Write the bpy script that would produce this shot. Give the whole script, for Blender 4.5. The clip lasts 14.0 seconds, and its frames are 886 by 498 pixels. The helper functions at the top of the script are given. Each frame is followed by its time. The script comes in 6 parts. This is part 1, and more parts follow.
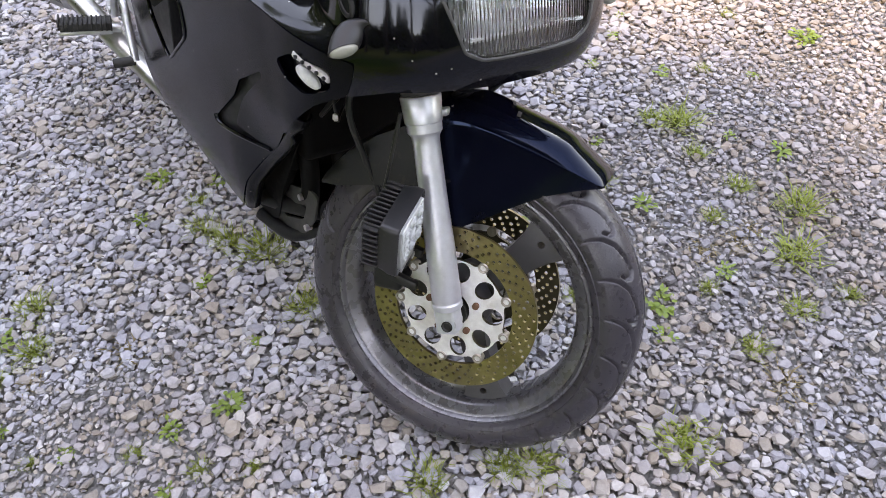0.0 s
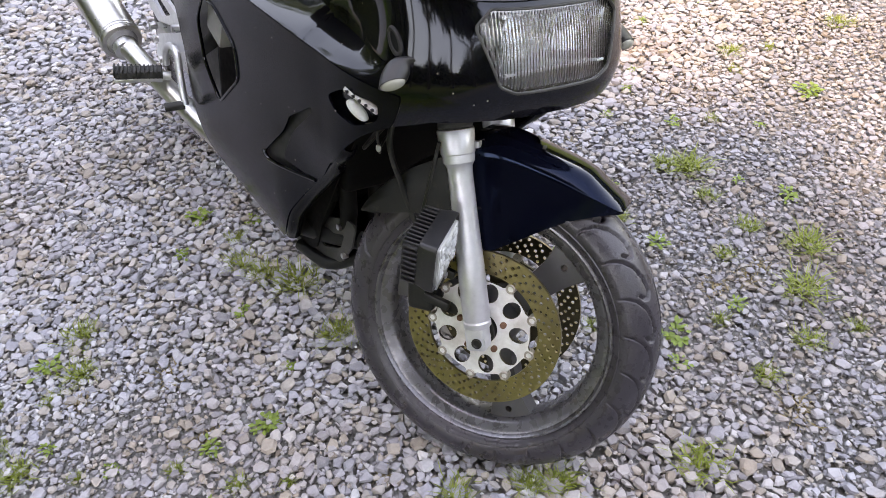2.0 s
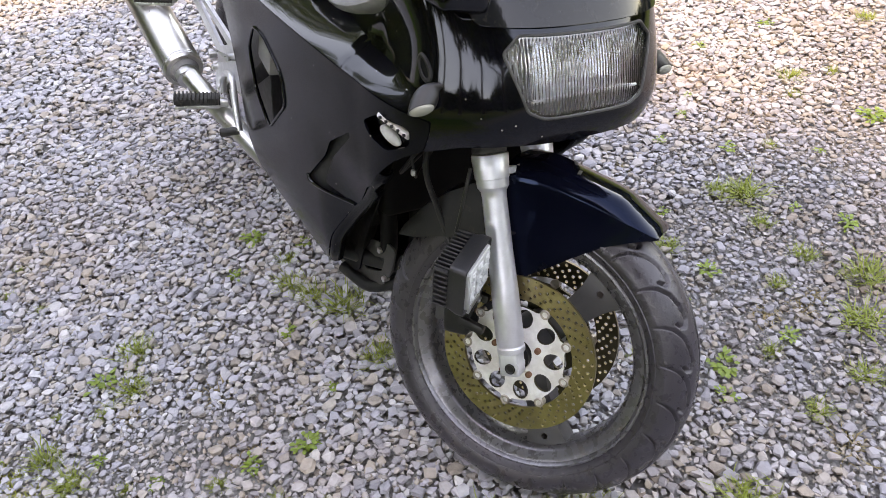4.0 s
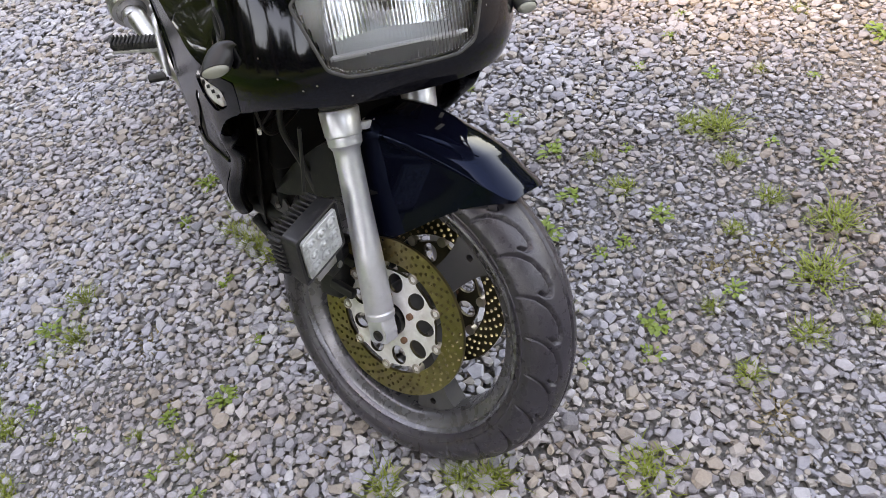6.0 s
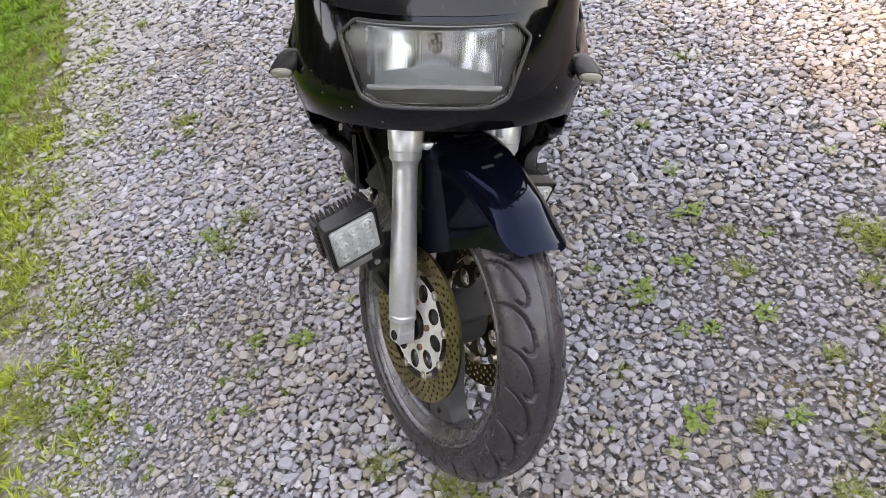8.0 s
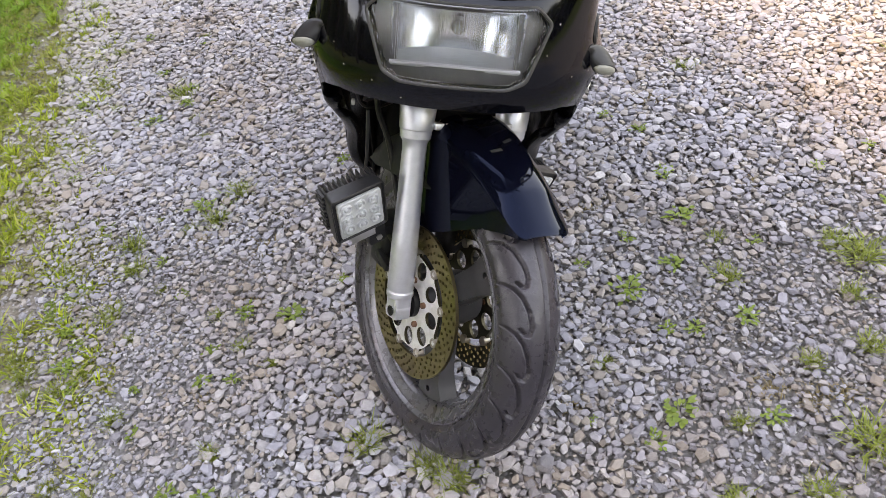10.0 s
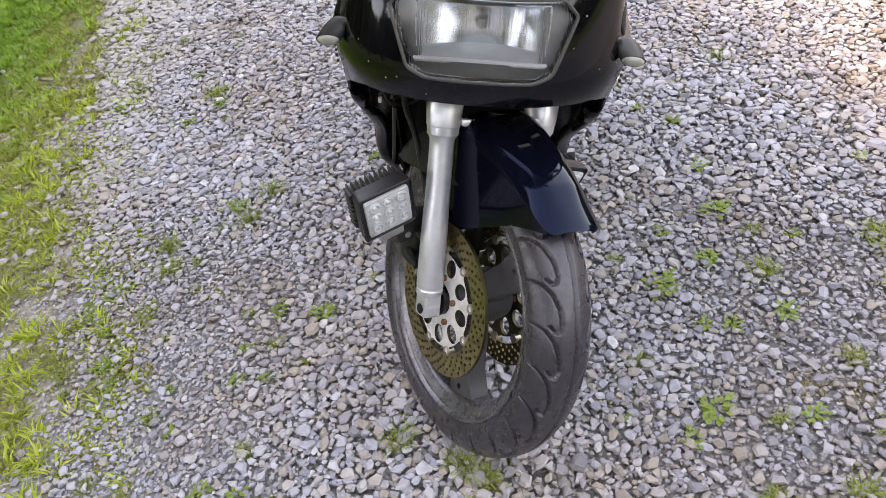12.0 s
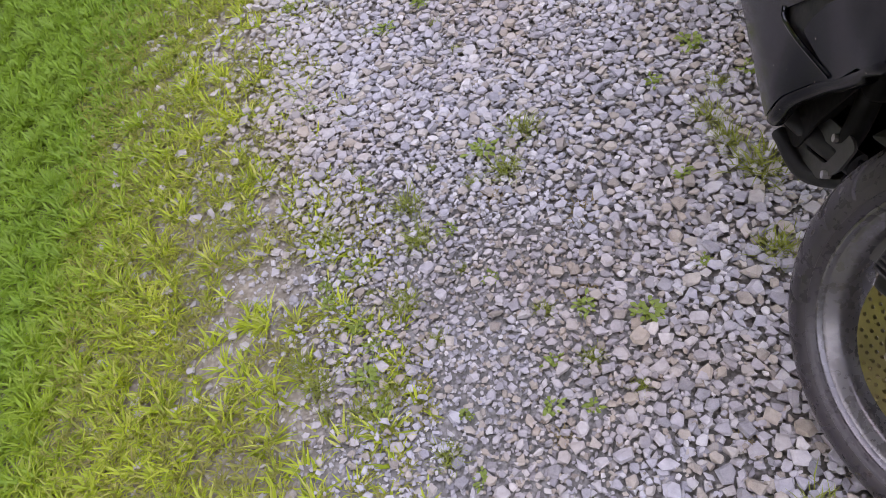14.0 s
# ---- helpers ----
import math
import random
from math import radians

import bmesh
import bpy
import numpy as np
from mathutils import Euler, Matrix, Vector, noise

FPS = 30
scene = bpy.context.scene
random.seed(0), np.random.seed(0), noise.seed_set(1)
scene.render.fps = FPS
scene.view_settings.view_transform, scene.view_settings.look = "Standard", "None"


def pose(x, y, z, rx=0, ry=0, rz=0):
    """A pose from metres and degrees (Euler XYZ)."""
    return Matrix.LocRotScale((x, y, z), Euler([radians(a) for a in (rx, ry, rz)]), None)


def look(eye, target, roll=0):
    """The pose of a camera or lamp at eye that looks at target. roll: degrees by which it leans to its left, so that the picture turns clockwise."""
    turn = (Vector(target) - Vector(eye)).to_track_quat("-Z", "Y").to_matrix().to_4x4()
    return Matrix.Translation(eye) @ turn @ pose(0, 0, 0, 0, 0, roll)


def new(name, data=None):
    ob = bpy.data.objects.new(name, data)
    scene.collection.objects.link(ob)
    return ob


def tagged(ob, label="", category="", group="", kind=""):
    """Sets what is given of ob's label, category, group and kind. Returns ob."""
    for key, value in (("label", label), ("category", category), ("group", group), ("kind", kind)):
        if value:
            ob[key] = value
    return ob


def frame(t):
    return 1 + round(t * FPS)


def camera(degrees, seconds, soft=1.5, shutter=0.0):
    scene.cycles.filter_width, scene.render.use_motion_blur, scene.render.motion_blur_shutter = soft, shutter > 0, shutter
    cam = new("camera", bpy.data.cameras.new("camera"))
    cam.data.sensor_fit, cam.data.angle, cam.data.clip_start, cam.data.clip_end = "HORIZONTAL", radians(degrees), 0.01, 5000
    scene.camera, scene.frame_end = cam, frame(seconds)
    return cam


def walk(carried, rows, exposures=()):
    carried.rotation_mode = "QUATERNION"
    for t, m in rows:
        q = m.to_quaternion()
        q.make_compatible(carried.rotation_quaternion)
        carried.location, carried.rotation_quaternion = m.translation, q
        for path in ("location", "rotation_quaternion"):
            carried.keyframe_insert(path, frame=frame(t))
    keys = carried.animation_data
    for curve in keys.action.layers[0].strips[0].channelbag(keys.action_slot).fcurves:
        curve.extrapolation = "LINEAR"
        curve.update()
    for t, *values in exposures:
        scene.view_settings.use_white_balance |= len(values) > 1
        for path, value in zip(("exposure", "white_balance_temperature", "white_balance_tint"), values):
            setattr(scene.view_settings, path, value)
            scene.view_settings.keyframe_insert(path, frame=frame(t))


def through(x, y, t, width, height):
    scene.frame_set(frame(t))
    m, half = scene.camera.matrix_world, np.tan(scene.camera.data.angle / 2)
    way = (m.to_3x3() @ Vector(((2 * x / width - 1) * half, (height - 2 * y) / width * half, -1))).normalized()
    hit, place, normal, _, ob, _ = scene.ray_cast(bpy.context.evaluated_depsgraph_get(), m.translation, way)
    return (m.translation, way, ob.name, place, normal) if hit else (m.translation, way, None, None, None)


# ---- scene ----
PATH = [
    (0, (-0.604, -0.616, 1.342), (0.227, 0.475, -0.114), -5.4),
    (0.5, (-0.665, -0.67, 1.353), (0.271, 0.355, -0.087), -3.8),
    (1, (-0.694, -0.68, 1.361), (0.204, 0.448, -0.025), -5.4),
    (1.5, (-0.696, -0.687, 1.368), (0.261, 0.416, 0.002), -4.5),
    (2, (-0.706, -0.684, 1.374), (0.18, 0.502, 0.029), -5.3),
    (2.5, (-0.694, -0.681, 1.372), (0.204, 0.513, 0.043), -6.7),
    (3, (-0.703, -0.685, 1.375), (0.153, 0.572, 0.075), -7.8),
    (3.2, (-0.702, -0.689, 1.376), (0.136, 0.59, 0.086), -8.4),
    (5.3, (-0.487, -0.898, 1.362), (0.136, 0.494, 0.069), -11.6),
    (5.5, (-0.443, -0.928, 1.363), (0.105, 0.491, 0.064), -15.1),
    (6, (-0.299, -0.832, 1.311), (0.196, 0.507, -0.09), -16.1),
    (6.5, (-0.188, -0.779, 1.31), (0.292, 0.413, -0.223), -13.3),
    (7, (-0.05, -0.861, 1.328), (-0.016, 0.586, -0.052), -11.6),
    (7.1, (-0.029, -0.886, 1.326), (-0.127, 0.587, -0.023), -14.3),
    (7.5, (0.045, -0.931, 1.342), (-0.141, 0.544, 0.004), -17.7),
    (8, (0.058, -0.949, 1.342), (-0.062, 0.555, 0.031), -15.3),
    (8.2, (0.069, -0.956, 1.344), (-0.054, 0.567, 0.053), -15.4),
    (10.3, (0.004, -0.985, 1.345), (-0.075, 0.503, 0.01), -8.6),
    (10.5, (0.003, -0.982, 1.338), (-0.113, 0.502, 0.002), -8.4),
    (11, (0.014, -0.984, 1.345), (-0.175, 0.502, 0.019), -10.4),
    (11.5, (0.033, -0.995, 1.346), (-0.123, 0.503, 0.03), -11.7),
    (12, (0.023, -0.978, 1.337), (-0.131, 0.517, 0.017), -12.8),
    (12.5, (-0.079, -0.932, 1.334), (-0.136, 0.517, -0.043), -10.1),
    (13, (-0.276, -0.847, 1.353), (-0.349, 0.565, -0.062), -7.2),
    (13.5, (-0.42, -0.744, 1.325), (-0.563, 0.556, -0.188), -11.3),
    (14, (-0.558, -0.444, 1.301), (-0.882, 0.781, -0.247), -19.5),
]
cam = camera(59.1, 14.0, soft=0.8)
walk(cam, [(t, look(eye, target, roll)) for t, eye, target, roll in PATH],
     exposures=[(0.0, 3.66, 13200, 24), (3.2, 3.67, 14000, 24), (5.3, 3.55, 14400, 23), (6.0, 3.47, 14700, 23), (6.5, 3.40, 14800, 23), (7.2, 3.46, 15800, 23),
                (8.2, 3.50, 16000, 23), (10.3, 3.52, 15400, 24), (12.5, 3.55, 14000, 25), (13.0, 3.48, 13500, 26), (14.0, 3.48, 13700, 32)])

# ---- light ----
world = bpy.data.worlds.new("world")
scene.world = world
world.use_nodes = True
SUN_ELEVATION, SUN_TURN = 56.0, 242.0  # degrees; the turn runs clockwise from +y
sky = world.node_tree.nodes.new("ShaderNodeTexSky")
sky.sky_type, sky.sun_disc = "NISHITA", False
sky.sun_elevation, sky.sun_rotation = radians(SUN_ELEVATION), radians(SUN_TURN)
sky.air_density, sky.dust_density, sky.ozone_density = 1.0, 0.2, 1.3
world.node_tree.links.new(sky.outputs[0], world.node_tree.nodes["Background"].inputs[0])
world.node_tree.nodes["Background"].inputs[1].default_value = 0.15
sun = new("sun", bpy.data.lights.new("sun", "SUN"))
sun.data.energy, sun.data.angle, sun.data.color = 0.43, radians(3.0), (1.0, 0.97, 0.92)
_az, _el = radians(SUN_TURN), radians(SUN_ELEVATION)
TO_SUN = Vector((math.sin(_az) * math.cos(_el), math.cos(_az) * math.cos(_el), math.sin(_el)))
sun.matrix_basis = TO_SUN.to_track_quat("Z", "Y").to_matrix().to_4x4()


# ---- materials ----
def ramp(tree, stops, source):
    node = tree.nodes.new("ShaderNodeValToRGB")
    while len(node.color_ramp.elements) < len(stops):
        node.color_ramp.elements.new(0.5)
    for e, (p, c) in zip(node.color_ramp.elements, stops):
        e.position, e.color = p, (*c, 1)
    tree.links.new(source, node.inputs[0])
    return node.outputs[0]


def noise_of(tree, scale, detail=4.0, rough=0.6, space="Object"):
    at = tree.nodes.new("ShaderNodeTexCoord")
    node = tree.nodes.new("ShaderNodeTexNoise")
    node.inputs["Scale"].default_value, node.inputs["Detail"].default_value = scale, detail
    node.inputs["Roughness"].default_value = rough
    tree.links.new(at.outputs[space], node.inputs["Vector"])
    return node.outputs["Fac"]


def blend(tree, fac, a, b, kind="MIX"):
    node = tree.nodes.new("ShaderNodeMix")
    node.data_type, node.blend_type = "RGBA", kind
    for socket, value in ((node.inputs[0], fac), (node.inputs[6], a), (node.inputs[7], b)):
        if isinstance(value, (int, float)):
            socket.default_value = value
        elif isinstance(value, tuple):
            socket.default_value = (*value, 1)
        else:
            tree.links.new(value, socket)
    return node.outputs[2]


def stretch(tree, source, low, high, a=0.0, b=1.0):
    node = tree.nodes.new("ShaderNodeMapRange")
    for n, v in enumerate((low, high, a, b)):
        node.inputs[n + 1].default_value = v
    tree.links.new(source, node.inputs[0])
    return node.outputs[0]


def material(name, colour, rough=0.5, metal=0.0, second=None, grain=60.0, patch=6.0, spread=0.35, bump=0.1, bump_scale=120.0,
             dust=0.0, dust_colour=(0.30, 0.27, 0.23), dust_scale=14.0, shine=0.5, rough_spread=0.15, chips=0.0, tint=None, splash=None):
    """A surface with variation at two scales, fine relief and a film of dust."""
    m = bpy.data.materials.new(name)
    m.use_nodes = True
    t = m.node_tree
    shader = t.nodes["Principled BSDF"]
    second = second or tuple(c * (1 - spread) for c in colour)
    big, fine = noise_of(t, patch, 5.0), noise_of(t, grain, 3.0)
    c = blend(t, stretch(t, big, 0.35, 0.68), colour, second)
    c = blend(t, stretch(t, fine, 0.3, 0.75, 0.0, 0.5), c, tuple(min(1.0, v * (1 - spread * 0.8)) for v in colour))
    r = stretch(t, fine, 0.25, 0.75, max(0.02, rough - rough_spread * 0.5), min(1.0, rough + rough_spread * 0.5))
    if dust:
        specks = noise_of(t, dust_scale, 8.0, 0.72)
        amount = stretch(t, specks, 0.62 - 0.22 * dust, 0.86 - 0.16 * dust, 0.0, min(1.0, dust * 1.3))
        c = blend(t, amount, c, dust_colour)
        rr = t.nodes.new("ShaderNodeMath")
        rr.operation = "MAXIMUM"
        t.links.new(r, rr.inputs[0])
        t.links.new(stretch(t, amount, 0.0, 0.5, 0.0, 0.6), rr.inputs[1])
        r = rr.outputs[0]
        if metal:
            mm = stretch(t, amount, 0.0, 0.6, metal, 0.0)
            t.links.new(mm, shader.inputs["Metallic"])
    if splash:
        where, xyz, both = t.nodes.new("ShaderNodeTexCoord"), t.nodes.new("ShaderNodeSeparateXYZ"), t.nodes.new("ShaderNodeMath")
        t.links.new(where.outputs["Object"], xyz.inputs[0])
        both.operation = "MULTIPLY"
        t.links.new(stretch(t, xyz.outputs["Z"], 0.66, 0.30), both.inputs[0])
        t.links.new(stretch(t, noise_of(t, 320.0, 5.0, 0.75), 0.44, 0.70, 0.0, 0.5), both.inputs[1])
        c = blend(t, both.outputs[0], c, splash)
    if chips:
        cells, at = t.nodes.new("ShaderNodeTexVoronoi"), t.nodes.new("ShaderNodeTexCoord")
        cells.inputs["Scale"].default_value = 70.0
        t.links.new(at.outputs["Object"], cells.inputs["Vector"])
        pick_one = t.nodes.new("ShaderNodeSeparateColor")
        t.links.new(cells.outputs["Color"], pick_one.inputs[0])
        both = t.nodes.new("ShaderNodeMath")
        both.operation = "MULTIPLY"
        t.links.new(stretch(t, cells.outputs["Distance"], 0.06, 0.13, 1.0, 0.0), both.inputs[0])
        t.links.new(stretch(t, pick_one.outputs[0], 1.0 - chips, 1.001 - chips), both.inputs[1])
        c = blend(t, both.outputs[0], c, (0.26, 0.25, 0.23))
    t.links.new(c, shader.inputs["Base Color"])
    t.links.new(r, shader.inputs["Roughness"])
    if not (dust and metal):
        shader.inputs["Metallic"].default_value = metal
    shader.inputs["Specular IOR Level"].default_value = shine
    if tint:
        shader.inputs["Specular Tint"].default_value = (*tint, 1)
    if bump:
        node = t.nodes.new("ShaderNodeBump")
        node.inputs["Strength"].default_value, node.inputs["Distance"].default_value = bump, 0.002
        t.links.new(noise_of(t, bump_scale, 4.0), node.inputs["Height"])
        t.links.new(node.outputs[0], shader.inputs["Normal"])
    return m


PAINT = material("black gloss paint", (0.003, 0.003, 0.0045), 0.075, shine=0.36, bump=0.010, bump_scale=4.0, chips=0.18, tint=(0.82, 0.88, 1.0), dust=0.05, dust_scale=150.0, rough_spread=0.05,
                 dust_colour=(0.20, 0.19, 0.17))
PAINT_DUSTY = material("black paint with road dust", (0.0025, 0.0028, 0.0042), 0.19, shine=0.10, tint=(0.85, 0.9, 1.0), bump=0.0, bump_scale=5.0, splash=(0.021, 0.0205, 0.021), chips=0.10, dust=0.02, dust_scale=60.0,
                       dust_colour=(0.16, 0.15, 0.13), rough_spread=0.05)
# blue of the mirrored sky is put into the base colour and specular tint
FENDER_PAINT = material("black gloss paint tinted for sky reflection", (0.0025, 0.0035, 0.0085), 0.05, shine=0.20, tint=(0.36, 0.56, 1.0), bump=0.010, bump_scale=5.0, dust=0.03, dust_scale=90.0,
                        rough_spread=0.05, dust_colour=(0.22, 0.21, 0.2))
PLASTIC = material("black matt plastic", (0.014, 0.014, 0.015), 0.5, shine=0.3, dust=0.18, dust_scale=40.0, bump=0.12, bump_scale=300.0)
GREY_PLASTIC = material("faded grey plastic", (0.045, 0.045, 0.044), 0.55, dust=0.22, dust_scale=30.0, bump=0.12, bump_scale=200.0)
RUBBER = material("tyre rubber", (0.027, 0.024, 0.031), 0.31, second=(0.042, 0.037, 0.046), shine=0.6, dust=0.12, dust_scale=22.0, dust_colour=(0.13, 0.112, 0.122),
                  bump=0.25, bump_scale=260.0, rough_spread=0.25)
RIM = material("grey painted cast wheel", (0.17, 0.168, 0.18), 0.28, metal=0.65, second=(0.12, 0.117, 0.128), dust=0.10, dust_scale=16.0,
               dust_colour=(0.17, 0.16, 0.165), bump=0.05)
SPOKE_GREY = material("dark grey wheel paint", (0.075, 0.074, 0.078), 0.38, metal=0.1, second=(0.055, 0.054, 0.057), dust=0.2, dust_scale=20.0, dust_colour=(0.12, 0.105, 0.09), bump=0.08)
FORK = material("satin cast aluminium", (0.72, 0.73, 0.76), 0.36, metal=0.7, second=(0.60, 0.61, 0.65), dust=0.22, dust_scale=45.0, dust_colour=(0.24, 0.23, 0.22), bump=0.08, bump_scale=150.0)
BRUSHED = material("brushed aluminium", (0.66, 0.66, 0.66), 0.33, metal=0.9, dust=0.15, dust_scale=30.0, bump=0.05)
CHROME = material("stainless steel", (0.62, 0.61, 0.59), 0.33, metal=1.0, second=(0.47, 0.44, 0.41), dust=0.03, dust_scale=25.0, bump=0.02)
DISC_GOLD = material("gold anodised steel", (0.37, 0.30, 0.15), 0.33, metal=1.0, second=(0.23, 0.18, 0.12), patch=16.0, dust=0.06, dust_scale=30.0,
                     dust_colour=(0.20, 0.16, 0.08), bump=0.06, grain=200.0)
# dark copy of the disc metals: shade between the discs put into the colour
DISC_SHADE = material("disc steel darkened for shade", (0.085, 0.072, 0.042), 0.45, metal=0.8, second=(0.05, 0.043, 0.03), patch=20.0, bump=0.05, grain=200.0)
CARRIER = material("worn silver carrier", (0.80, 0.79, 0.77), 0.40, metal=0.35, second=(0.62, 0.58, 0.54), patch=30.0, dust=0.38, dust_scale=34.0, dust_colour=(0.34, 0.27, 0.22), bump=0.06)
BOBBIN = material("dull bronze-grey steel", (0.46, 0.42, 0.37), 0.42, metal=0.8, second=(0.34, 0.29, 0.24), dust=0.2, dust_scale=60.0, bump=0.05)
BLACK_INNER = material("sooty black inner plastic", (0.004, 0.004, 0.004), 0.65, shine=0.15, dust=0.08, dust_scale=40.0, dust_colour=(0.05, 0.045, 0.04), bump=0.1)
STALK = material("grey-black rubber stalk", (0.013, 0.013, 0.015), 0.42, dust=0.12, dust_scale=60.0, bump=0.1, bump_scale=300.0)
CUP = material("dusty grey plastic", (0.22, 0.22, 0.225), 0.6, dust=0.5, dust_scale=30.0, dust_colour=(0.36, 0.34, 0.31), bump=0.15)
LAMP_FRAME = material("pale grey lamp frame", (0.78, 0.79, 0.80), 0.4, metal=0.3, bump=0.03)
SURROUND = material("grey lamp inner", (0.16, 0.165, 0.17), 0.4, bump=0.05, dust=0.2, dust_scale=60.0)
RUST = material("rusty steel", (0.20, 0.09, 0.05), 0.75, metal=0.2, second=(0.12, 0.06, 0.04), bump=0.2)
DARK_METAL = material("dark oily metal", (0.016, 0.016, 0.016), 0.45, metal=0.4, dust=0.2, dust_scale=30.0, dust_colour=(0.06, 0.055, 0.05), bump=0.2)
LAMP_BLACK = material("black powder coat", (0.016, 0.016, 0.018), 0.42, dust=0.22, dust_scale=60.0, bump=0.08, bump_scale=400.0)
WHITE_LENS = material("milky white lens", (0.33, 0.33, 0.285), 0.22, second=(0.25, 0.25, 0.21), dust=0.15, dust_scale=40.0, bump=0.1, bump_scale=260.0)
RUN_LENS = material("clear white lamp lens", (0.66, 0.67, 0.66), 0.14, second=(0.50, 0.51, 0.50), grain=240.0, patch=60.0, bump=0.15, bump_scale=320.0)
LED_LENS = material("clear led optic", (0.55, 0.57, 0.58), 0.34, metal=0.15, bump=0.0)
LED_BACK = material("grey led reflector plate", (0.55, 0.57, 0.57), 0.35, metal=0.1, dust=0.3, dust_scale=40.0, bump=0.05)
REFLECTOR = material("headlamp reflector", (0.74, 0.79, 0.86), 0.2, metal=1.0, bump=0.0, spread=0.05, rough_spread=0.04)
PEG_RUBBER = material("black ribbed rubber", (0.02, 0.02, 0.02), 0.65, dust=0.2, dust_scale=40.0, bump=0.2)
SEAT_VINYL = material("black vinyl", (0.02, 0.02, 0.021), 0.5, bump=0.2, bump_scale=400.0)
CABLE = material("black cable sheath", (0.016, 0.016, 0.016), 0.4, dust=0.2, dust_scale=60.0)


def glass_material(name, colour, rough, ior=1.45):
    m = bpy.data.materials.new(name)
    m.use_nodes = True
    s = m.node_tree.nodes["Principled BSDF"]
    s.inputs["Base Color"].default_value = (*colour, 1)
    s.inputs["Roughness"].default_value, s.inputs["IOR"].default_value = rough, ior
    s.inputs["Transmission Weight"].default_value = 1.0
    return m


HEADLAMP_GLASS = glass_material("fluted headlamp glass", (0.97, 0.98, 0.98), 0.05)
_t = HEADLAMP_GLASS.node_tree
_at, _wave, _relief = _t.nodes.new("ShaderNodeTexCoord"), _t.nodes.new("ShaderNodeTexWave"), _t.nodes.new("ShaderNodeBump")
_wave.inputs["Scale"].default_value, _relief.inputs["Strength"].default_value, _relief.inputs["Distance"].default_value = 62.0, 0.75, 0.0014
_t.links.new(_at.outputs["Object"], _wave.inputs["Vector"])
_t.links.new(_wave.outputs["Fac"], _relief.inputs["Height"])
_t.links.new(_relief.outputs[0], _t.nodes["Principled BSDF"].inputs["Normal"])
SMOKE = material("dark tinted screen", (0.012, 0.012, 0.014), 0.06, shine=0.35, bump=0.01, bump_scale=5.0, dust=0.18, dust_scale=60.0, rough_spread=0.06)


def stone_material():
    m = bpy.data.materials.new("crushed limestone")
    m.use_nodes = True
    t = m.node_tree
    s = t.nodes["Principled BSDF"]
    geo = t.nodes.new("ShaderNodeNewGeometry")
    tone = ramp(t, [(0.0, (0.20, 0.205, 0.23)), (0.12, (0.30, 0.30, 0.335)), (0.34, (0.385, 0.385, 0.425)), (0.50, (0.45, 0.45, 0.48)), (0.60, (0.42, 0.405, 0.41)),
                    (0.70, (0.43, 0.39, 0.345)), (0.78, (0.36, 0.31, 0.265)), (0.86, (0.26, 0.225, 0.195)), (0.94, (0.48, 0.48, 0.50)), (1.0, (0.58, 0.575, 0.575))], geo.outputs["Random Per Island"])
    veins = stretch(t, noise_of(t, 75.0, 6.0, 0.7), 0.3, 0.72)
    c = blend(t, veins, tone, blend(t, 1.0, tone, (0.70, 0.70, 0.72), "MULTIPLY"))
    grit = stretch(t, noise_of(t, 420.0, 3.0), 0.35, 0.7, 0.0, 0.25)
    c = blend(t, grit, c, (0.42, 0.41, 0.40))
    soil = stretch(t, noise_of(t, 1.7, 5.0, 0.65), 0.47, 0.68, 0.0, 0.8)
    c = blend(t, soil, c, blend(t, 1.0, c, (0.90, 0.75, 0.63), "MULTIPLY"))
    # stones about a quarter darker towards +x and the front of the drive
    at, xyz, zone = t.nodes.new("ShaderNodeTexCoord"), t.nodes.new("ShaderNodeSeparateXYZ"), t.nodes.new("ShaderNodeMath")
    t.links.new(at.outputs["Object"], xyz.inputs[0])
    zone.operation = "MULTIPLY"
    t.links.new(stretch(t, xyz.outputs["X"], -0.1, 0.5, 0.0, 1.0), zone.inputs[0])
    t.links.new(stretch(t, xyz.outputs["Y"], 1.5, 0.3), zone.inputs[1])
    c = blend(t, zone.outputs[0], c, blend(t, 1.0, c, (0.75, 0.74, 0.74), "MULTIPLY"))
    # soil-dusted stones trodden into the verge
    c = blend(t, stretch(t, xyz.outputs["X"], -1.02, -1.40, 0.0, 0.6), c, (0.37, 0.335, 0.30))
    t.links.new(c, s.inputs["Base Color"])
    s.inputs["Roughness"].default_value = 0.8
    b = t.nodes.new("ShaderNodeBump")
    b.inputs["Strength"].default_value, b.inputs["Distance"].default_value = 0.35, 0.003
    t.links.new(noise_of(t, 190.0, 5.0), b.inputs["Height"])
    t.links.new(b.outputs[0], s.inputs["Normal"])
    return m


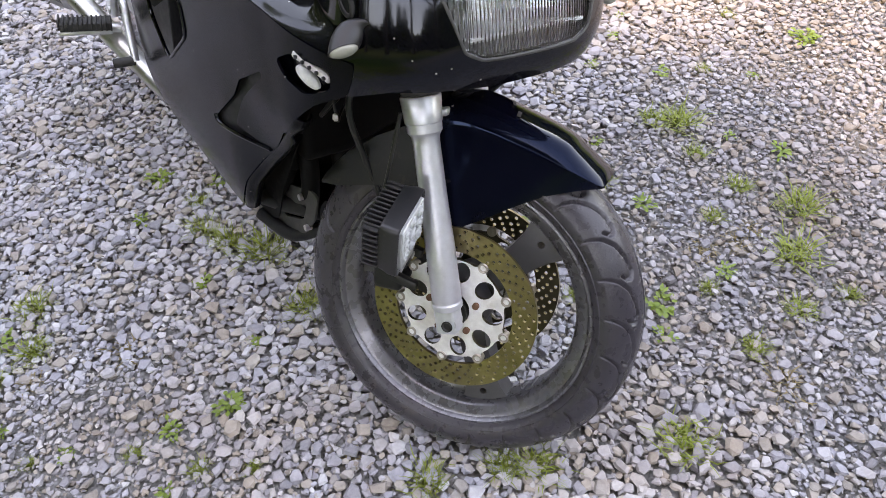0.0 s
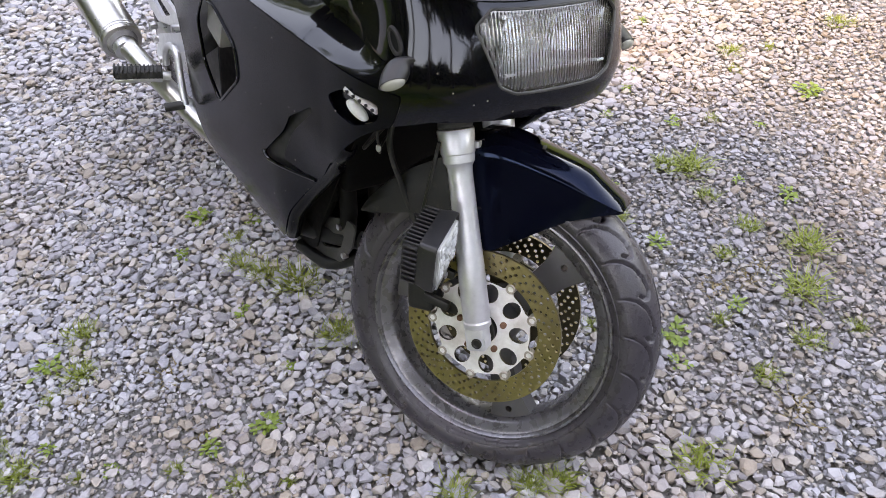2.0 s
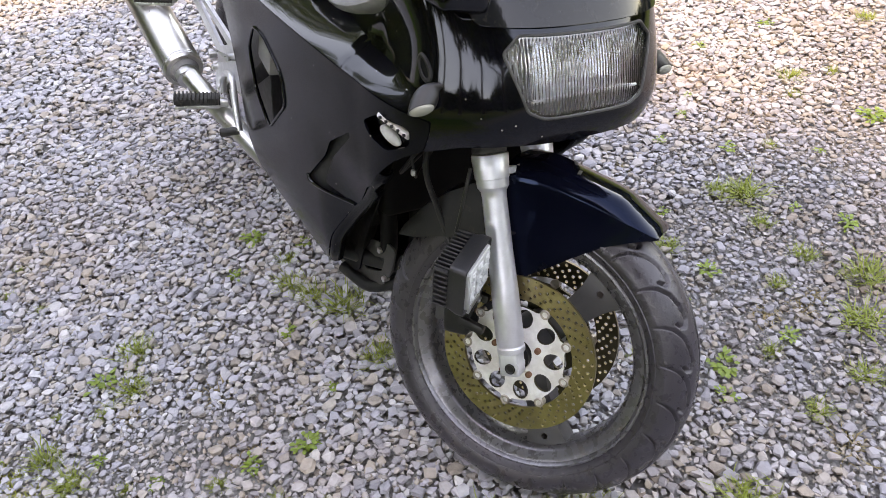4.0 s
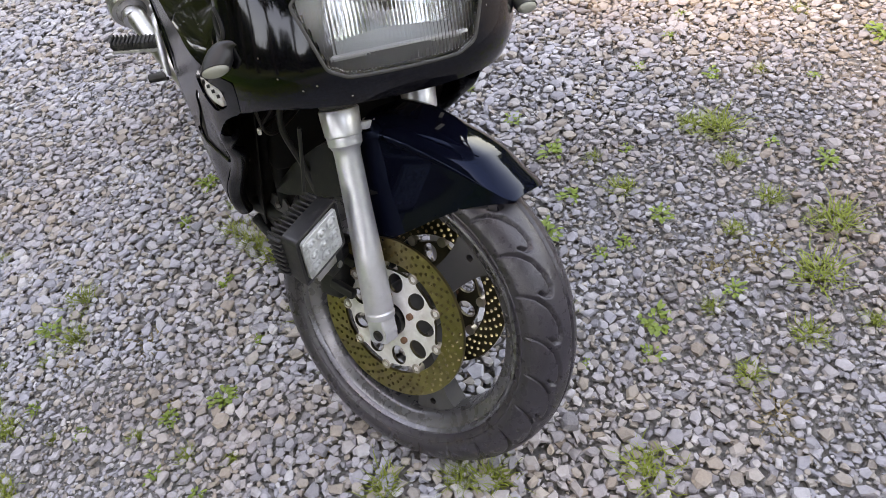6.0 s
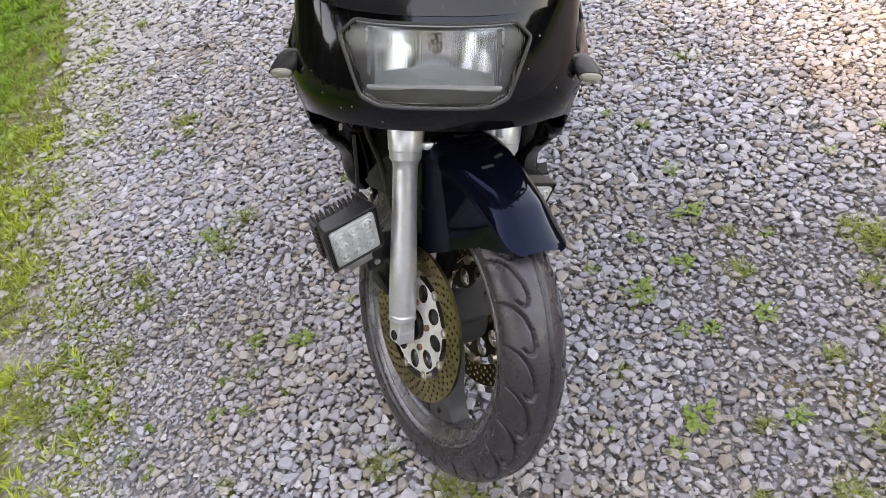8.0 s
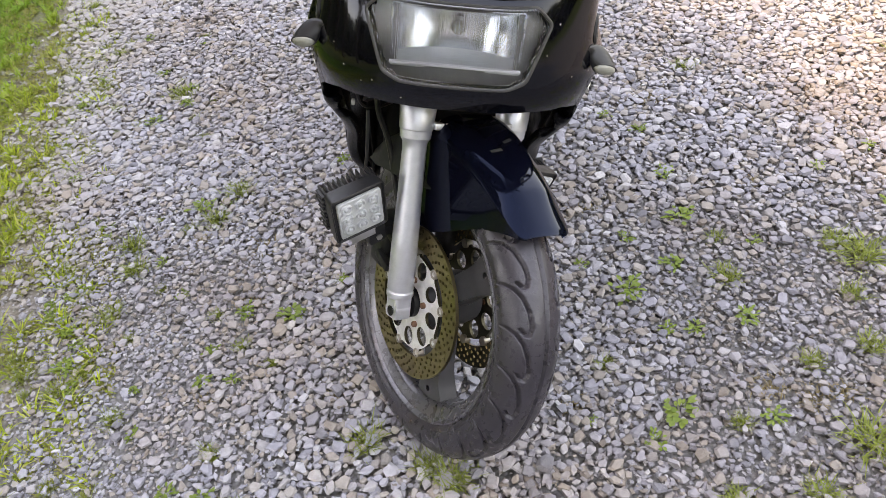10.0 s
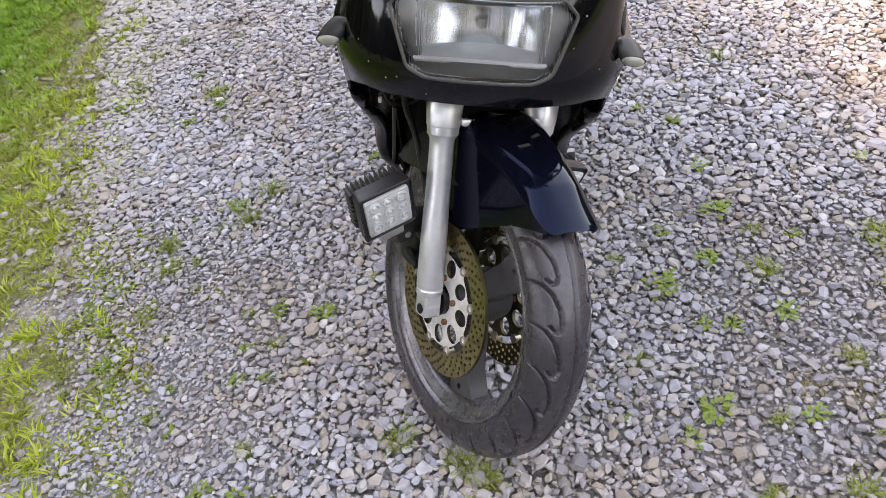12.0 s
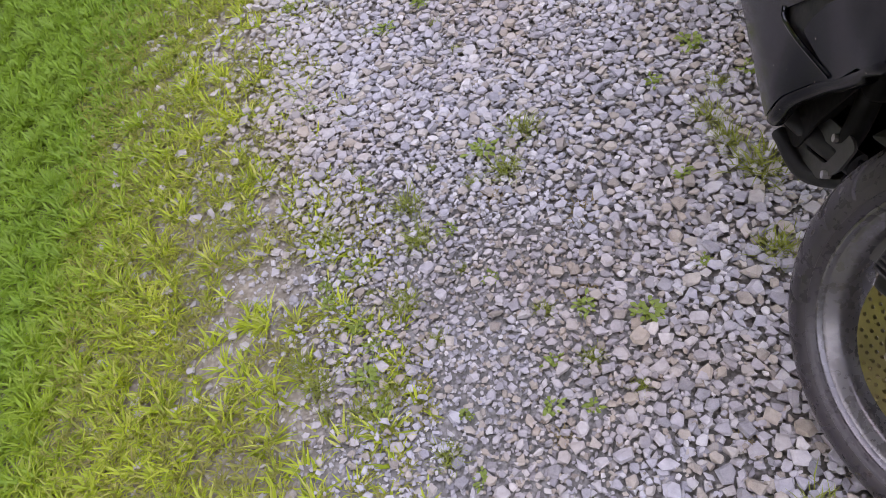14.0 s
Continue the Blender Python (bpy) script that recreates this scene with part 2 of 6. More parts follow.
def ground_material():
    """Grey dirt and fine chippings on the drive, brown soil and lawn past its edge."""
    m = bpy.data.materials.new("drive and lawn soil")
    m.use_nodes = True
    t = m.node_tree
    s = t.nodes["Principled BSDF"]
    chips = t.nodes.new("ShaderNodeTexVoronoi")
    chips.inputs["Scale"].default_value = 85.0
    at = t.nodes.new("ShaderNodeTexCoord")
    t.links.new(at.outputs["Object"], chips.inputs["Vector"])
    grey = blend(t, stretch(t, noise_of(t, 30.0, 5.0), 0.3, 0.7), (0.31, 0.295, 0.285), (0.20, 0.19, 0.18))
    grey = blend(t, 0.55, grey, blend(t, stretch(t, chips.outputs["Distance"], 0.1, 0.6), (0.31, 0.305, 0.30), (0.08, 0.078, 0.076)))
    soil = blend(t, stretch(t, noise_of(t, 22.0, 6.0), 0.3, 0.7), (0.40, 0.34, 0.265), (0.22, 0.18, 0.13))
    soil = blend(t, 0.4, soil, blend(t, stretch(t, chips.outputs["Distance"], 0.1, 0.6), (0.40, 0.36, 0.32), (0.13, 0.11, 0.09)))
    lawn = blend(t, stretch(t, noise_of(t, 1.2, 5.0), 0.3, 0.7), (0.10, 0.145, 0.022), (0.065, 0.105, 0.016))
    xyz = t.nodes.new("ShaderNodeSeparateXYZ")
    t.links.new(at.outputs["Object"], xyz.inputs[0])
    edge = t.nodes.new("ShaderNodeMath")
    edge.operation = "MULTIPLY_ADD"
    t.links.new(noise_of(t, 2.5, 5.0), edge.inputs[0])
    edge.inputs[1].default_value = 0.5
    t.links.new(xyz.outputs["X"], edge.inputs[2])
    c = blend(t, stretch(t, edge.outputs[0], -0.98, -0.72), soil, grey)
    c = blend(t, stretch(t, edge.outputs[0], -1.75, -1.35), lawn, c)
    c = blend(t, stretch(t, edge.outputs[0], 4.0, 4.6), c, lawn)
    t.links.new(c, s.inputs["Base Color"])
    s.inputs["Roughness"].default_value = 0.92
    b = t.nodes.new("ShaderNodeBump")
    b.inputs["Strength"].default_value, b.inputs["Distance"].default_value = 0.7, 0.01
    t.links.new(noise_of(t, 90.0, 6.0), b.inputs["Height"])
    t.links.new(b.outputs[0], s.inputs["Normal"])
    return m


def leaf_material(name, stops, rough=0.5, through=0.35, deep=None):
    m = bpy.data.materials.new(name)
    m.use_nodes = True
    t = m.node_tree
    s = t.nodes["Principled BSDF"]
    geo = t.nodes.new("ShaderNodeNewGeometry")
    c = ramp(t, stops, geo.outputs["Random Per Island"])
    c = blend(t, stretch(t, noise_of(t, 4.0, 4.0), 0.3, 0.7, 0.0, 0.6), c, stops[-1][1])
    if deep:
        at, xyz = t.nodes.new("ShaderNodeTexCoord"), t.nodes.new("ShaderNodeSeparateXYZ")
        t.links.new(at.outputs["Object"], xyz.inputs[0])
        c = blend(t, stretch(t, xyz.outputs["X"], -1.50, -1.85, 0.0, 0.8), c, deep)
    t.links.new(c, s.inputs["Base Color"])
    s.inputs["Roughness"].default_value = rough
    t2 = t.nodes.new("ShaderNodeBsdfTranslucent")
    t.links.new(c, t2.inputs[0])
    mix = t.nodes.new("ShaderNodeMixShader")
    mix.inputs[0].default_value = through
    t.links.new(s.outputs[0], mix.inputs[1])
    t.links.new(t2.outputs[0], mix.inputs[2])
    t.links.new(mix.outputs[0], t.nodes["Material Output"].inputs[0])
    return m


STONE, GROUND = stone_material(), ground_material()
GRASS = leaf_material("lawn grass", [(0.0, (0.12, 0.19, 0.014)), (0.30, (0.26, 0.36, 0.026)), (0.65, (0.45, 0.54, 0.042)), (0.9, (0.52, 0.47, 0.17)), (1.0, (0.40, 0.49, 0.05))], deep=(0.12, 0.30, 0.026))
EDGE_GRASS = leaf_material("short edge grass", [(0.0, (0.16, 0.19, 0.03)), (0.4, (0.26, 0.31, 0.04)), (0.75, (0.37, 0.40, 0.06)), (1.0, (0.30, 0.24, 0.10))])
WEED = leaf_material("weed leaf", [(0.0, (0.10, 0.18, 0.03)), (0.6, (0.17, 0.27, 0.045)), (1.0, (0.28, 0.34, 0.06))])
TUFT = leaf_material("thin grass tuft", [(0.0, (0.14, 0.21, 0.035)), (0.5, (0.22, 0.28, 0.05)), (0.85, (0.34, 0.31, 0.10)), (1.0, (0.24, 0.28, 0.05))])
DRY = leaf_material("withered weed", [(0.0, (0.16, 0.10, 0.06)), (0.5, (0.24, 0.17, 0.08)), (0.8, (0.20, 0.07, 0.05)), (1.0, (0.22, 0.19, 0.08))], through=0.15)
LEAVES = leaf_material("tree leaves", [(0.0, (0.03, 0.06, 0.012)), (0.6, (0.055, 0.095, 0.018)), (1.0, (0.10, 0.13, 0.025))])
BARK = material("bark", (0.12, 0.09, 0.065), 0.9, bump=0.9, bump_scale=18.0, patch=3.0)


# ---- mesh helpers ----
def finish(name, bm, mat, parent=None, label="", smooth=True, m=None):
    me = bpy.data.meshes.new(name)
    bmesh.ops.recalc_face_normals(bm, faces=bm.faces)
    bm.to_mesh(me)
    bm.free()
    me.materials.append(mat)
    if smooth:
        me.shade_smooth()
        me.set_sharp_from_angle(angle=radians(38))
    ob = new(name, me)
    if parent:
        ob.parent = parent
    if m is not None:
        ob.matrix_basis = m
    if label:
        tagged(ob, label=label)
    return ob


def part(name, bm, mat, parent, label="", m=None, smooth=True):
    """One mesh under a thing or under a part."""
    return finish(name, bm, mat, parent, label, smooth, m)


def loft(bm, rings, closed=True, caps=True):
    """Skin a row of rings, each a list of points of the same length."""
    rows = [[bm.verts.new(p) for p in ring] for ring in rings]
    n = len(rows[0])
    for a, b in zip(rows, rows[1:]):
        for i in range(n if closed else n - 1):
            j = (i + 1) % n
            bm.faces.new((a[i], a[j], b[j], b[i]))
    if caps and closed:
        bm.faces.new(rows[0][::-1])
        bm.faces.new(rows[-1])
    return rows


def tube(bm, points, radius, sides=14, caps=True):
    """A tube along points; radius is a number or one number a point."""
    pts = [Vector(p) for p in points]
    radii = radius if isinstance(radius, (list, tuple)) else [radius] * len(pts)
    rings, up = [], None
    for i, p in enumerate(pts):
        way = (pts[min(i + 1, len(pts) - 1)] - pts[max(i - 1, 0)]).normalized()
        if up is None:
            up = way.orthogonal().normalized()
        up = (up - up.dot(way) * way).normalized()
        side = way.cross(up)
        rings.append([p + radii[i] * (math.cos(a) * up + math.sin(a) * side) for a in (2 * math.pi * k / sides for k in range(sides))])
    loft(bm, rings, caps=caps)


def spline(points, steps=8):
    """Points on a smooth curve through the given ones."""
    p = [Vector(q) for q in points]
    p = [2 * p[0] - p[1]] + p + [2 * p[-1] - p[-2]]
    out = []
    for a, b, c, d in zip(p, p[1:], p[2:], p[3:]):
        for k in range(steps):
            t = k / steps
            out.append(0.5 * (2 * b + (c - a) * t + (2 * a - 5 * b + 4 * c - d) * t * t + (3 * b - a - 3 * c + d) * t ** 3))
    return out + [p[-2]]


def turned(bm, profile, segments=96, axis="X", close=True):
    """Turn a profile of (along, radius) about an axis."""
    rows = []
    for along, r in profile:
        ring = []
        for k in range(segments):
            a = 2 * math.pi * k / segments
            ring.append((along, r * math.cos(a), r * math.sin(a)) if axis == "X" else (r * math.cos(a), r * math.sin(a), along))
        rows.append(ring)
    if close:
        rows.append(rows[0])
    verts = [[bm.verts.new(p) for p in ring] for ring in (rows[:-1] if close else rows)]
    if close:
        verts.append(verts[0])
    for a, b in zip(verts, verts[1:]):
        for i in range(segments):
            j = (i + 1) % segments
            bm.faces.new((a[i], a[j], b[j], b[i]))


def block(bm, size, at=(0, 0, 0), bevel=0.002, turn=None, segments=2):
    """A rounded block."""
    made = bmesh.ops.create_cube(bm, size=1.0)["verts"]
    m = Matrix.Translation(at) @ (turn.to_4x4() if turn else Matrix()) @ Matrix.Diagonal((*size, 1))
    bmesh.ops.transform(bm, matrix=m, verts=made)
    if bevel:
        edges = list({e for v in made for e in v.link_edges})
        bmesh.ops.bevel(bm, geom=edges, offset=bevel, segments=segments, affect="EDGES", profile=0.6)


def rounded(points, radius, steps=4):
    """A closed outline with its corners cut round."""
    out, n = [], len(points)
    for i in range(n):
        a, b, c = (Vector(points[(i + k) % n]) for k in (-1, 0, 1))
        r = min(radius, 0.45 * (a - b).length, 0.45 * (c - b).length)
        p, q = b + (a - b).normalized() * r, b + (c - b).normalized() * r
        for k in range(steps + 1):
            t = k / steps
            out.append(tuple((1 - t) ** 2 * p + 2 * t * (1 - t) * b + t * t * q))
    return out


def densify(points, step):
    out = []
    for a, b in zip(points, points[1:] + points[:1]):
        n = max(1, int(math.dist(a, b) / step + 0.5))
        out += [(a[0] + (b[0] - a[0]) * k / n, a[1] + (b[1] - a[1]) * k / n) for k in range(n)]
    return out


def inside(poly, x, y):
    x0, y0 = poly[:, 0], poly[:, 1]
    x1, y1 = np.roll(x0, -1), np.roll(y0, -1)
    cross = (y0[None] > y[:, None]) != (y1[None] > y[:, None])
    with np.errstate(divide="ignore", invalid="ignore"):
        at = (x1 - x0)[None] * (y[:, None] - y0[None]) / (y1 - y0)[None] + x0[None]
    return (cross & (x[:, None] < at)).sum(1) % 2 == 1


def thicken(bm, thick):
    """Give an open skin a second side and closed edges."""
    bmesh.ops.recalc_face_normals(bm, faces=bm.faces)
    bm.normal_update()
    skin, rim = bm.faces[:], [e for e in bm.edges if e.is_boundary]
    twin = {v: bm.verts.new(v.co - v.normal * thick) for v in bm.verts[:]}
    walls = [(e.verts[0], e.verts[1]) for e in rim]
    for f in skin:
        bm.faces.new([twin[v] for v in reversed(f.verts)])
    for a, b in walls:
        bm.faces.new((a, b, twin[b], twin[a]))


def sheet(outline, holes=(), step=None, shape=None, thick=0.004):
    """A plate cut from a plane outline with holes, bent by shape(u, v), given thickness."""
    from mathutils.geometry import delaunay_2d_cdt
    loops = [densify(list(outline), step) if step else list(outline)] + [densify(list(h), step) if step else list(h) for h in holes]
    coords, edges = [], []
    for loop in loops:
        n0, n = len(coords), len(loop)
        coords += [Vector(p[:2]) for p in loop]
        edges += [(n0 + k, n0 + (k + 1) % n) for k in range(n)]
    polys = [np.array([p[:2] for p in loop]) for loop in loops]
    if step:
        lo, hi = polys[0].min(0), polys[0].max(0)
        gx, gy = np.meshgrid(np.arange(lo[0], hi[0], step), np.arange(lo[1], hi[1], step))
        gx, gy = gx.ravel(), gy.ravel()
        keep = inside(polys[0], gx, gy)
        for p in polys[1:]:
            keep &= ~inside(p, gx, gy)
        rim = np.concatenate(polys)
        far = np.array([((rim - (a, b)) ** 2).sum(1).min() > (0.6 * step) ** 2 for a, b in zip(gx, gy)]) if len(gx) else keep
        coords += [Vector((a, b)) for a, b, k, f in zip(gx, gy, keep, far) if k and f]
    verts, _, faces, *_ = delaunay_2d_cdt(coords, edges, [], 0, 1e-6)
    v = np.array([(p.x, p.y) for p in verts])
    f = np.array([t for t in faces if len(t) == 3])
    mid = v[f].mean(1)
    keep = inside(polys[0], mid[:, 0], mid[:, 1])
    for p in polys[1:]:
        keep &= ~inside(p, mid[:, 0], mid[:, 1])
    bm = bmesh.new()
    made = [bm.verts.new(shape(a, b) if shape else (a, b, 0)) for a, b in v]
    for t in f[keep]:
        bm.faces.new([made[i] for i in t])
    bmesh.ops.delete(bm, geom=[q for q in bm.verts if not q.link_faces], context="VERTS")
    if thick:
        thicken(bm, thick)
    return bm


def circle(r, n, cx=0.0, cy=0.0, sx=1.0, sy=1.0, start=0.0):
    return [(cx + r * sx * math.cos(start + 2 * math.pi * k / n), cy + r * sy * math.sin(start + 2 * math.pi * k / n)) for k in range(n)]


def raw_mesh(name, verts, faces, mat, smooth=False):
    """A mesh from arrays of corners; faces is a list of (n, k) index arrays."""
    me = bpy.data.meshes.new(name)
    me.vertices.add(len(verts))
    me.vertices.foreach_set("co", np.ascontiguousarray(verts, dtype=np.float32).ravel())
    loops = np.concatenate([f.ravel() for f in faces]).astype(np.int32)
    counts = np.concatenate([np.full(len(f), f.shape[1]) for f in faces])
    me.loops.add(len(loops))
    me.loops.foreach_set("vertex_index", loops)
    me.polygons.add(len(counts))
    me.polygons.foreach_set("loop_start", np.r_[0, np.cumsum(counts)[:-1]].astype(np.int32))
    me.polygons.foreach_set("use_smooth", np.full(len(counts), smooth))
    me.materials.append(mat)
    me.update(calc_edges=True)
    me.validate()
    return me


def smooth_table(at, values):
    """A smooth curve through a table that never overshoots it."""
    x, y = np.array(at, float), np.array(values, float)
    h, d = np.diff(x), np.diff(y) / np.diff(x)
    m = np.r_[d[0], np.where(d[:-1] * d[1:] > 0, 2 * d[:-1] * d[1:] / np.where(d[:-1] + d[1:] == 0, 1, d[:-1] + d[1:]), 0.0), d[-1]]

    def value(q):
        q = min(max(q, x[0]), x[-1])
        k = min(int(np.searchsorted(x, q, side="right")) - 1, len(h) - 1)
        t = (q - x[k]) / h[k]
        return float(y[k] * (1 + 2 * t) * (1 - t) ** 2 + h[k] * m[k] * t * (1 - t) ** 2 + y[k + 1] * t * t * (3 - 2 * t) + h[k] * m[k + 1] * t * t * (t - 1))

    return value


def eased(v):
    v = max(0.0, min(1.0, v))
    return v * v * (3 - 2 * v)


# ---- ground ----
rng = np.random.default_rng(7)


def drive_edge(y):
    """Where the gravel gives way to the lawn."""
    return np.interp(y, [-3, 0.0, 0.3, 0.9, 1.3, 2.0, 3.0, 6.0], [-0.90, -0.98, -1.06, -1.20, -1.29, -1.46, -1.73, -2.5])


def ground_height(x, y):
    """The dirt under the stones: uneven, and lying higher where the stones are trodden in."""
    if max(abs(x), abs(y)) > 4.5:
        return -0.008
    trodden = 0.012 * eased((-0.25 - x) / 0.5) * eased((0.9 - y) / 0.6) * eased((x + 1.30) / 0.4) + 0.004 * eased((x - 0.05) / 0.4) * eased((0.35 - y) / 0.5)
    return -0.008 + 0.006 * noise.noise((x * 1.7, y * 1.7, 0)) + trodden * (0.75 + 0.6 * noise.noise((x * 4.0, y * 4.0, 7.0)))


bm = bmesh.new()
steps = sorted({*np.arange(-3.0, 5.01, 0.1).round(3).tolist(), -400.0, -120.0, -40.0, -15.0, -7.0, 8.0, 15.0, 40.0, 120.0, 400.0})
grid = [[bm.verts.new((x, y, ground_height(x, y))) for x in steps] for y in steps]
for a, b in zip(grid, grid[1:]):
    for i in range(len(steps) - 1):
        bm.faces.new((a[i], a[i + 1], b[i + 1], b[i]))
tagged(finish("ground", bm, GROUND), label="grey stony drive running into a patchy lawn", category="ground", kind="structure")


def pebble_kinds(count, corner_range, low=0.36, high=0.62):
    """Blunt, slab-like broken stones of about unit width: an uneven outline, a smaller top and a smaller foot."""
    made = []
    for n in range(count):
        b = bmesh.new()
        corners = int(rng.integers(*corner_range))
        angles = np.sort((np.arange(corners) + rng.uniform(-0.36, 0.36, corners)) * 2 * np.pi / corners)
        narrow, thick = rng.uniform(0.50, 1.0), rng.uniform(low, high)
        skew = rng.uniform(-0.10, 0.10, 2)
        for a in angles:
            r = rng.uniform(0.46, 0.62)
            x, y = r * math.cos(a), r * math.sin(a) * narrow
            b.verts.new((x, y, thick * rng.uniform(0.0, 0.26)))
            top = rng.uniform(0.62, 0.92)
            b.verts.new((x * top + skew[0], y * top + skew[1], thick * rng.uniform(0.34, 0.54)))
        for a in (0.5, 2.6, 4.7):
            b.verts.new((0.30 * math.cos(a), 0.30 * narrow * math.sin(a), -thick * 0.45))
        bmesh.ops.convex_hull(b, input=b.verts[:])
        bmesh.ops.delete(b, geom=[v for v in b.verts if not v.link_faces], context="VERTS")
        bmesh.ops.triangulate(b, faces=b.faces[:])
        b.verts.index_update()
        v = np.array([q.co[:] for q in b.verts])
        f = np.array([[q.index for q in face.verts] for face in b.faces])
        b.free()
        made.append((v, f))
    return made


def packed(side, classes):
    """Places and sizes of stones packed side by side in a square that repeats: the large first, then what fits between."""
    cell, cells, out = 0.022, {}, []
    n = int(side / cell)
    cell = side / n
    for low, high, tries in classes:
        px, py = rng.uniform(0, side, tries), rng.uniform(0, side, tries)
        sizes = low + (high - low) * rng.beta(1.3, 1.8, tries)
        for x, y, d in zip(px.tolist(), py.tolist(), sizes.tolist()):
            i, j, free = int(x / cell), int(y / cell), True
            for di in (-2, -1, 0, 1, 2):
                for dj in (-2, -1, 0, 1, 2):
                    for qx, qy, qd in cells.get(((i + di) % n, (j + dj) % n), ()):
                        ex, ey = abs(qx - x), abs(qy - y)
                        ex, ey = min(ex, side - ex), min(ey, side - ey)
                        if ex * ex + ey * ey < (0.375 * (d + qd)) ** 2:
                            free = False
                            break
                    if not free:
                        break
                if not free:
                    break
            if free:
                cells.setdefault((i, j), []).append((x, y, d))
                out.append((x, y, d))
    return np.array(out)


def gravel(name, heaps, mat, tilt=0.20):
    """Stones at the given places, in one mesh."""
    verts, faces, base = [], [], 0
    for xs, ys, sizes, heights, kinds in heaps:
        n = len(xs)
        which = rng.integers(0, len(kinds), n)
        turn, lean, lean_way = rng.uniform(0, 2 * np.pi, n), rng.normal(0, tilt, n), rng.uniform(0, 2 * np.pi, n)
        for k, (v, f) in enumerate(kinds):
            sel = np.where(which == k)[0]
            if not len(sel):
                continue
            c, s = np.cos(turn[sel]), np.sin(turn[sel])
            p = np.repeat(v[None], len(sel), 0) * sizes[sel][:, None, None]
            x, y, z = p[..., 0], p[..., 1], p[..., 2]
            x, y = x * c[:, None] - y * s[:, None], x * s[:, None] + y * c[:, None]
            ax, ay = np.cos(lean_way[sel])[:, None], np.sin(lean_way[sel])[:, None]
            u, w = x * ax + y * ay, -x * ay + y * ax
            cl, sl = np.cos(lean[sel])[:, None], np.sin(lean[sel])[:, None]
            u, z = u * cl - z * sl, u * sl + z * cl
            x, y = u * ax - w * ay, u * ay + w * ax
            p = np.stack([x + xs[sel][:, None], y + ys[sel][:, None], z + heights[sel][:, None]], -1).reshape(-1, 3)
            verts.append(p)
            faces.append((f[None] + (np.arange(len(sel)) * len(v))[:, None, None] + base).reshape(-1, 3))
            base += len(p)
    return new(name, raw_mesh(name, np.concatenate(verts), faces, mat))


def scatter(x0, x1, y0, y1, pitch, jitter=0.62):
    gx, gy = np.meshgrid(np.arange(x0, x1, pitch), np.arange(y0, y1, pitch * 0.9))
    gx[::2] += pitch / 2
    gx, gy = gx.ravel(), gy.ravel()
    return gx + rng.uniform(-jitter, jitter, len(gx)) * pitch, gy + rng.uniform(-jitter, jitter, len(gy)) * pitch


X0, X1, Y0, Y1, TILE = -2.1, 2.4, -0.9, 2.4, 1.5
bed_kinds, top_kinds = pebble_kinds(20, (4, 5)), pebble_kinds(60, (4, 8))
tile = packed(TILE, ((0.028, 0.042, 1500), (0.019, 0.029, 10000), (0.012, 0.018, 16000), (0.007, 0.010, 8000)))
copies = [(i, j) for i in range(3) for j in range(3)]
bed = scatter(X0, X1, Y0, Y1, 0.024, 0.5)
coarse = scatter(-2.3, 2.9, 2.05, 5.0, 0.027, 0.45)
grit = scatter(-1.75, -0.25, -0.7, 1.5, 0.0150, 0.6)
front_grit = scatter(0.0, 1.4, -0.8, 0.6, 0.0165, 0.6)
piles = [(np.concatenate([tile[:, 0] + X0 + TILE * i for i, j in copies]), np.concatenate([tile[:, 1] + Y0 + TILE * j for i, j in copies]), np.tile(tile[:, 2], 9), 0.009, X0, X1, Y0, Y1),
         (*bed, rng.uniform(0.018, 0.030, len(bed[0])), 0.002, X0, X1, Y0, Y1), (*coarse, rng.uniform(0.022, 0.042, len(coarse[0])), 0.004, -2.3, 2.9, 2.05, 5.0),
         (*grit, rng.uniform(0.008, 0.015, len(grit[0])), 0.008, -1.75, -0.25, -0.7, 1.5),
         (*front_grit, rng.uniform(0.007, 0.014, len(front_grit[0])), 0.007, 0.0, 1.4, -0.8, 0.6)]
heaps = []
for n, (a, b, size, lift, x0, x1, y0, y1) in enumerate(piles):
    over = drive_edge(b) - a
    fine = np.array([noise.noise((p * 1.3, q * 1.3, 3.0)) for p, q in zip(a, b)])
    chance = np.clip(1.0 - over / 0.16, 0.0, 1.0) * np.where(over > 0, 0.75, 1.0)
    chance = np.maximum(chance, np.where((over > 0) & (over < 0.6), (0.62 - 0.9 * over) * (0.75 + 0.8 * fine), 0.0))
    if n == 2:
        chance = np.where(over > 0.05, 0.0, chance)
    rim = np.minimum.reduce([a - x0, x1 - a, b - y0, y1 - b])
    chance = chance * np.clip(rim / 0.35 + 0.5 * fine, 0.0, 1.0)
    keep = (rng.uniform(size=len(a)) < chance) & (b > 0.43 * (a - 0.3) - 0.85)
    a, b, fine, over, size = a[keep], b[keep], fine[keep], over[keep], size[keep]
    size = size * (1 - (1 - np.interp(a, [-1.1, -0.75, -0.25], [0.70, 0.74, 1.0])) * np.clip((1.0 - b) / 0.4, 0.0, 1.0))
    size = size * (1 - 0.22 * np.clip((a - 0.1) / 0.4, 0.0, 1.0) * np.clip((0.7 - b) / 0.4, 0.0, 1.0))
    height = lift + size * rng.uniform(-0.14, 0.14, len(a)) - 0.0085 * np.clip(over / 0.15, 0.0, 1.0)
    heaps.append((a, b, size, height, bed_kinds if n == 1 else top_kinds))
tagged(gravel("gravel", heaps, STONE), label="angular grey limestone gravel covering the drive", category="gravel", kind="stuff")


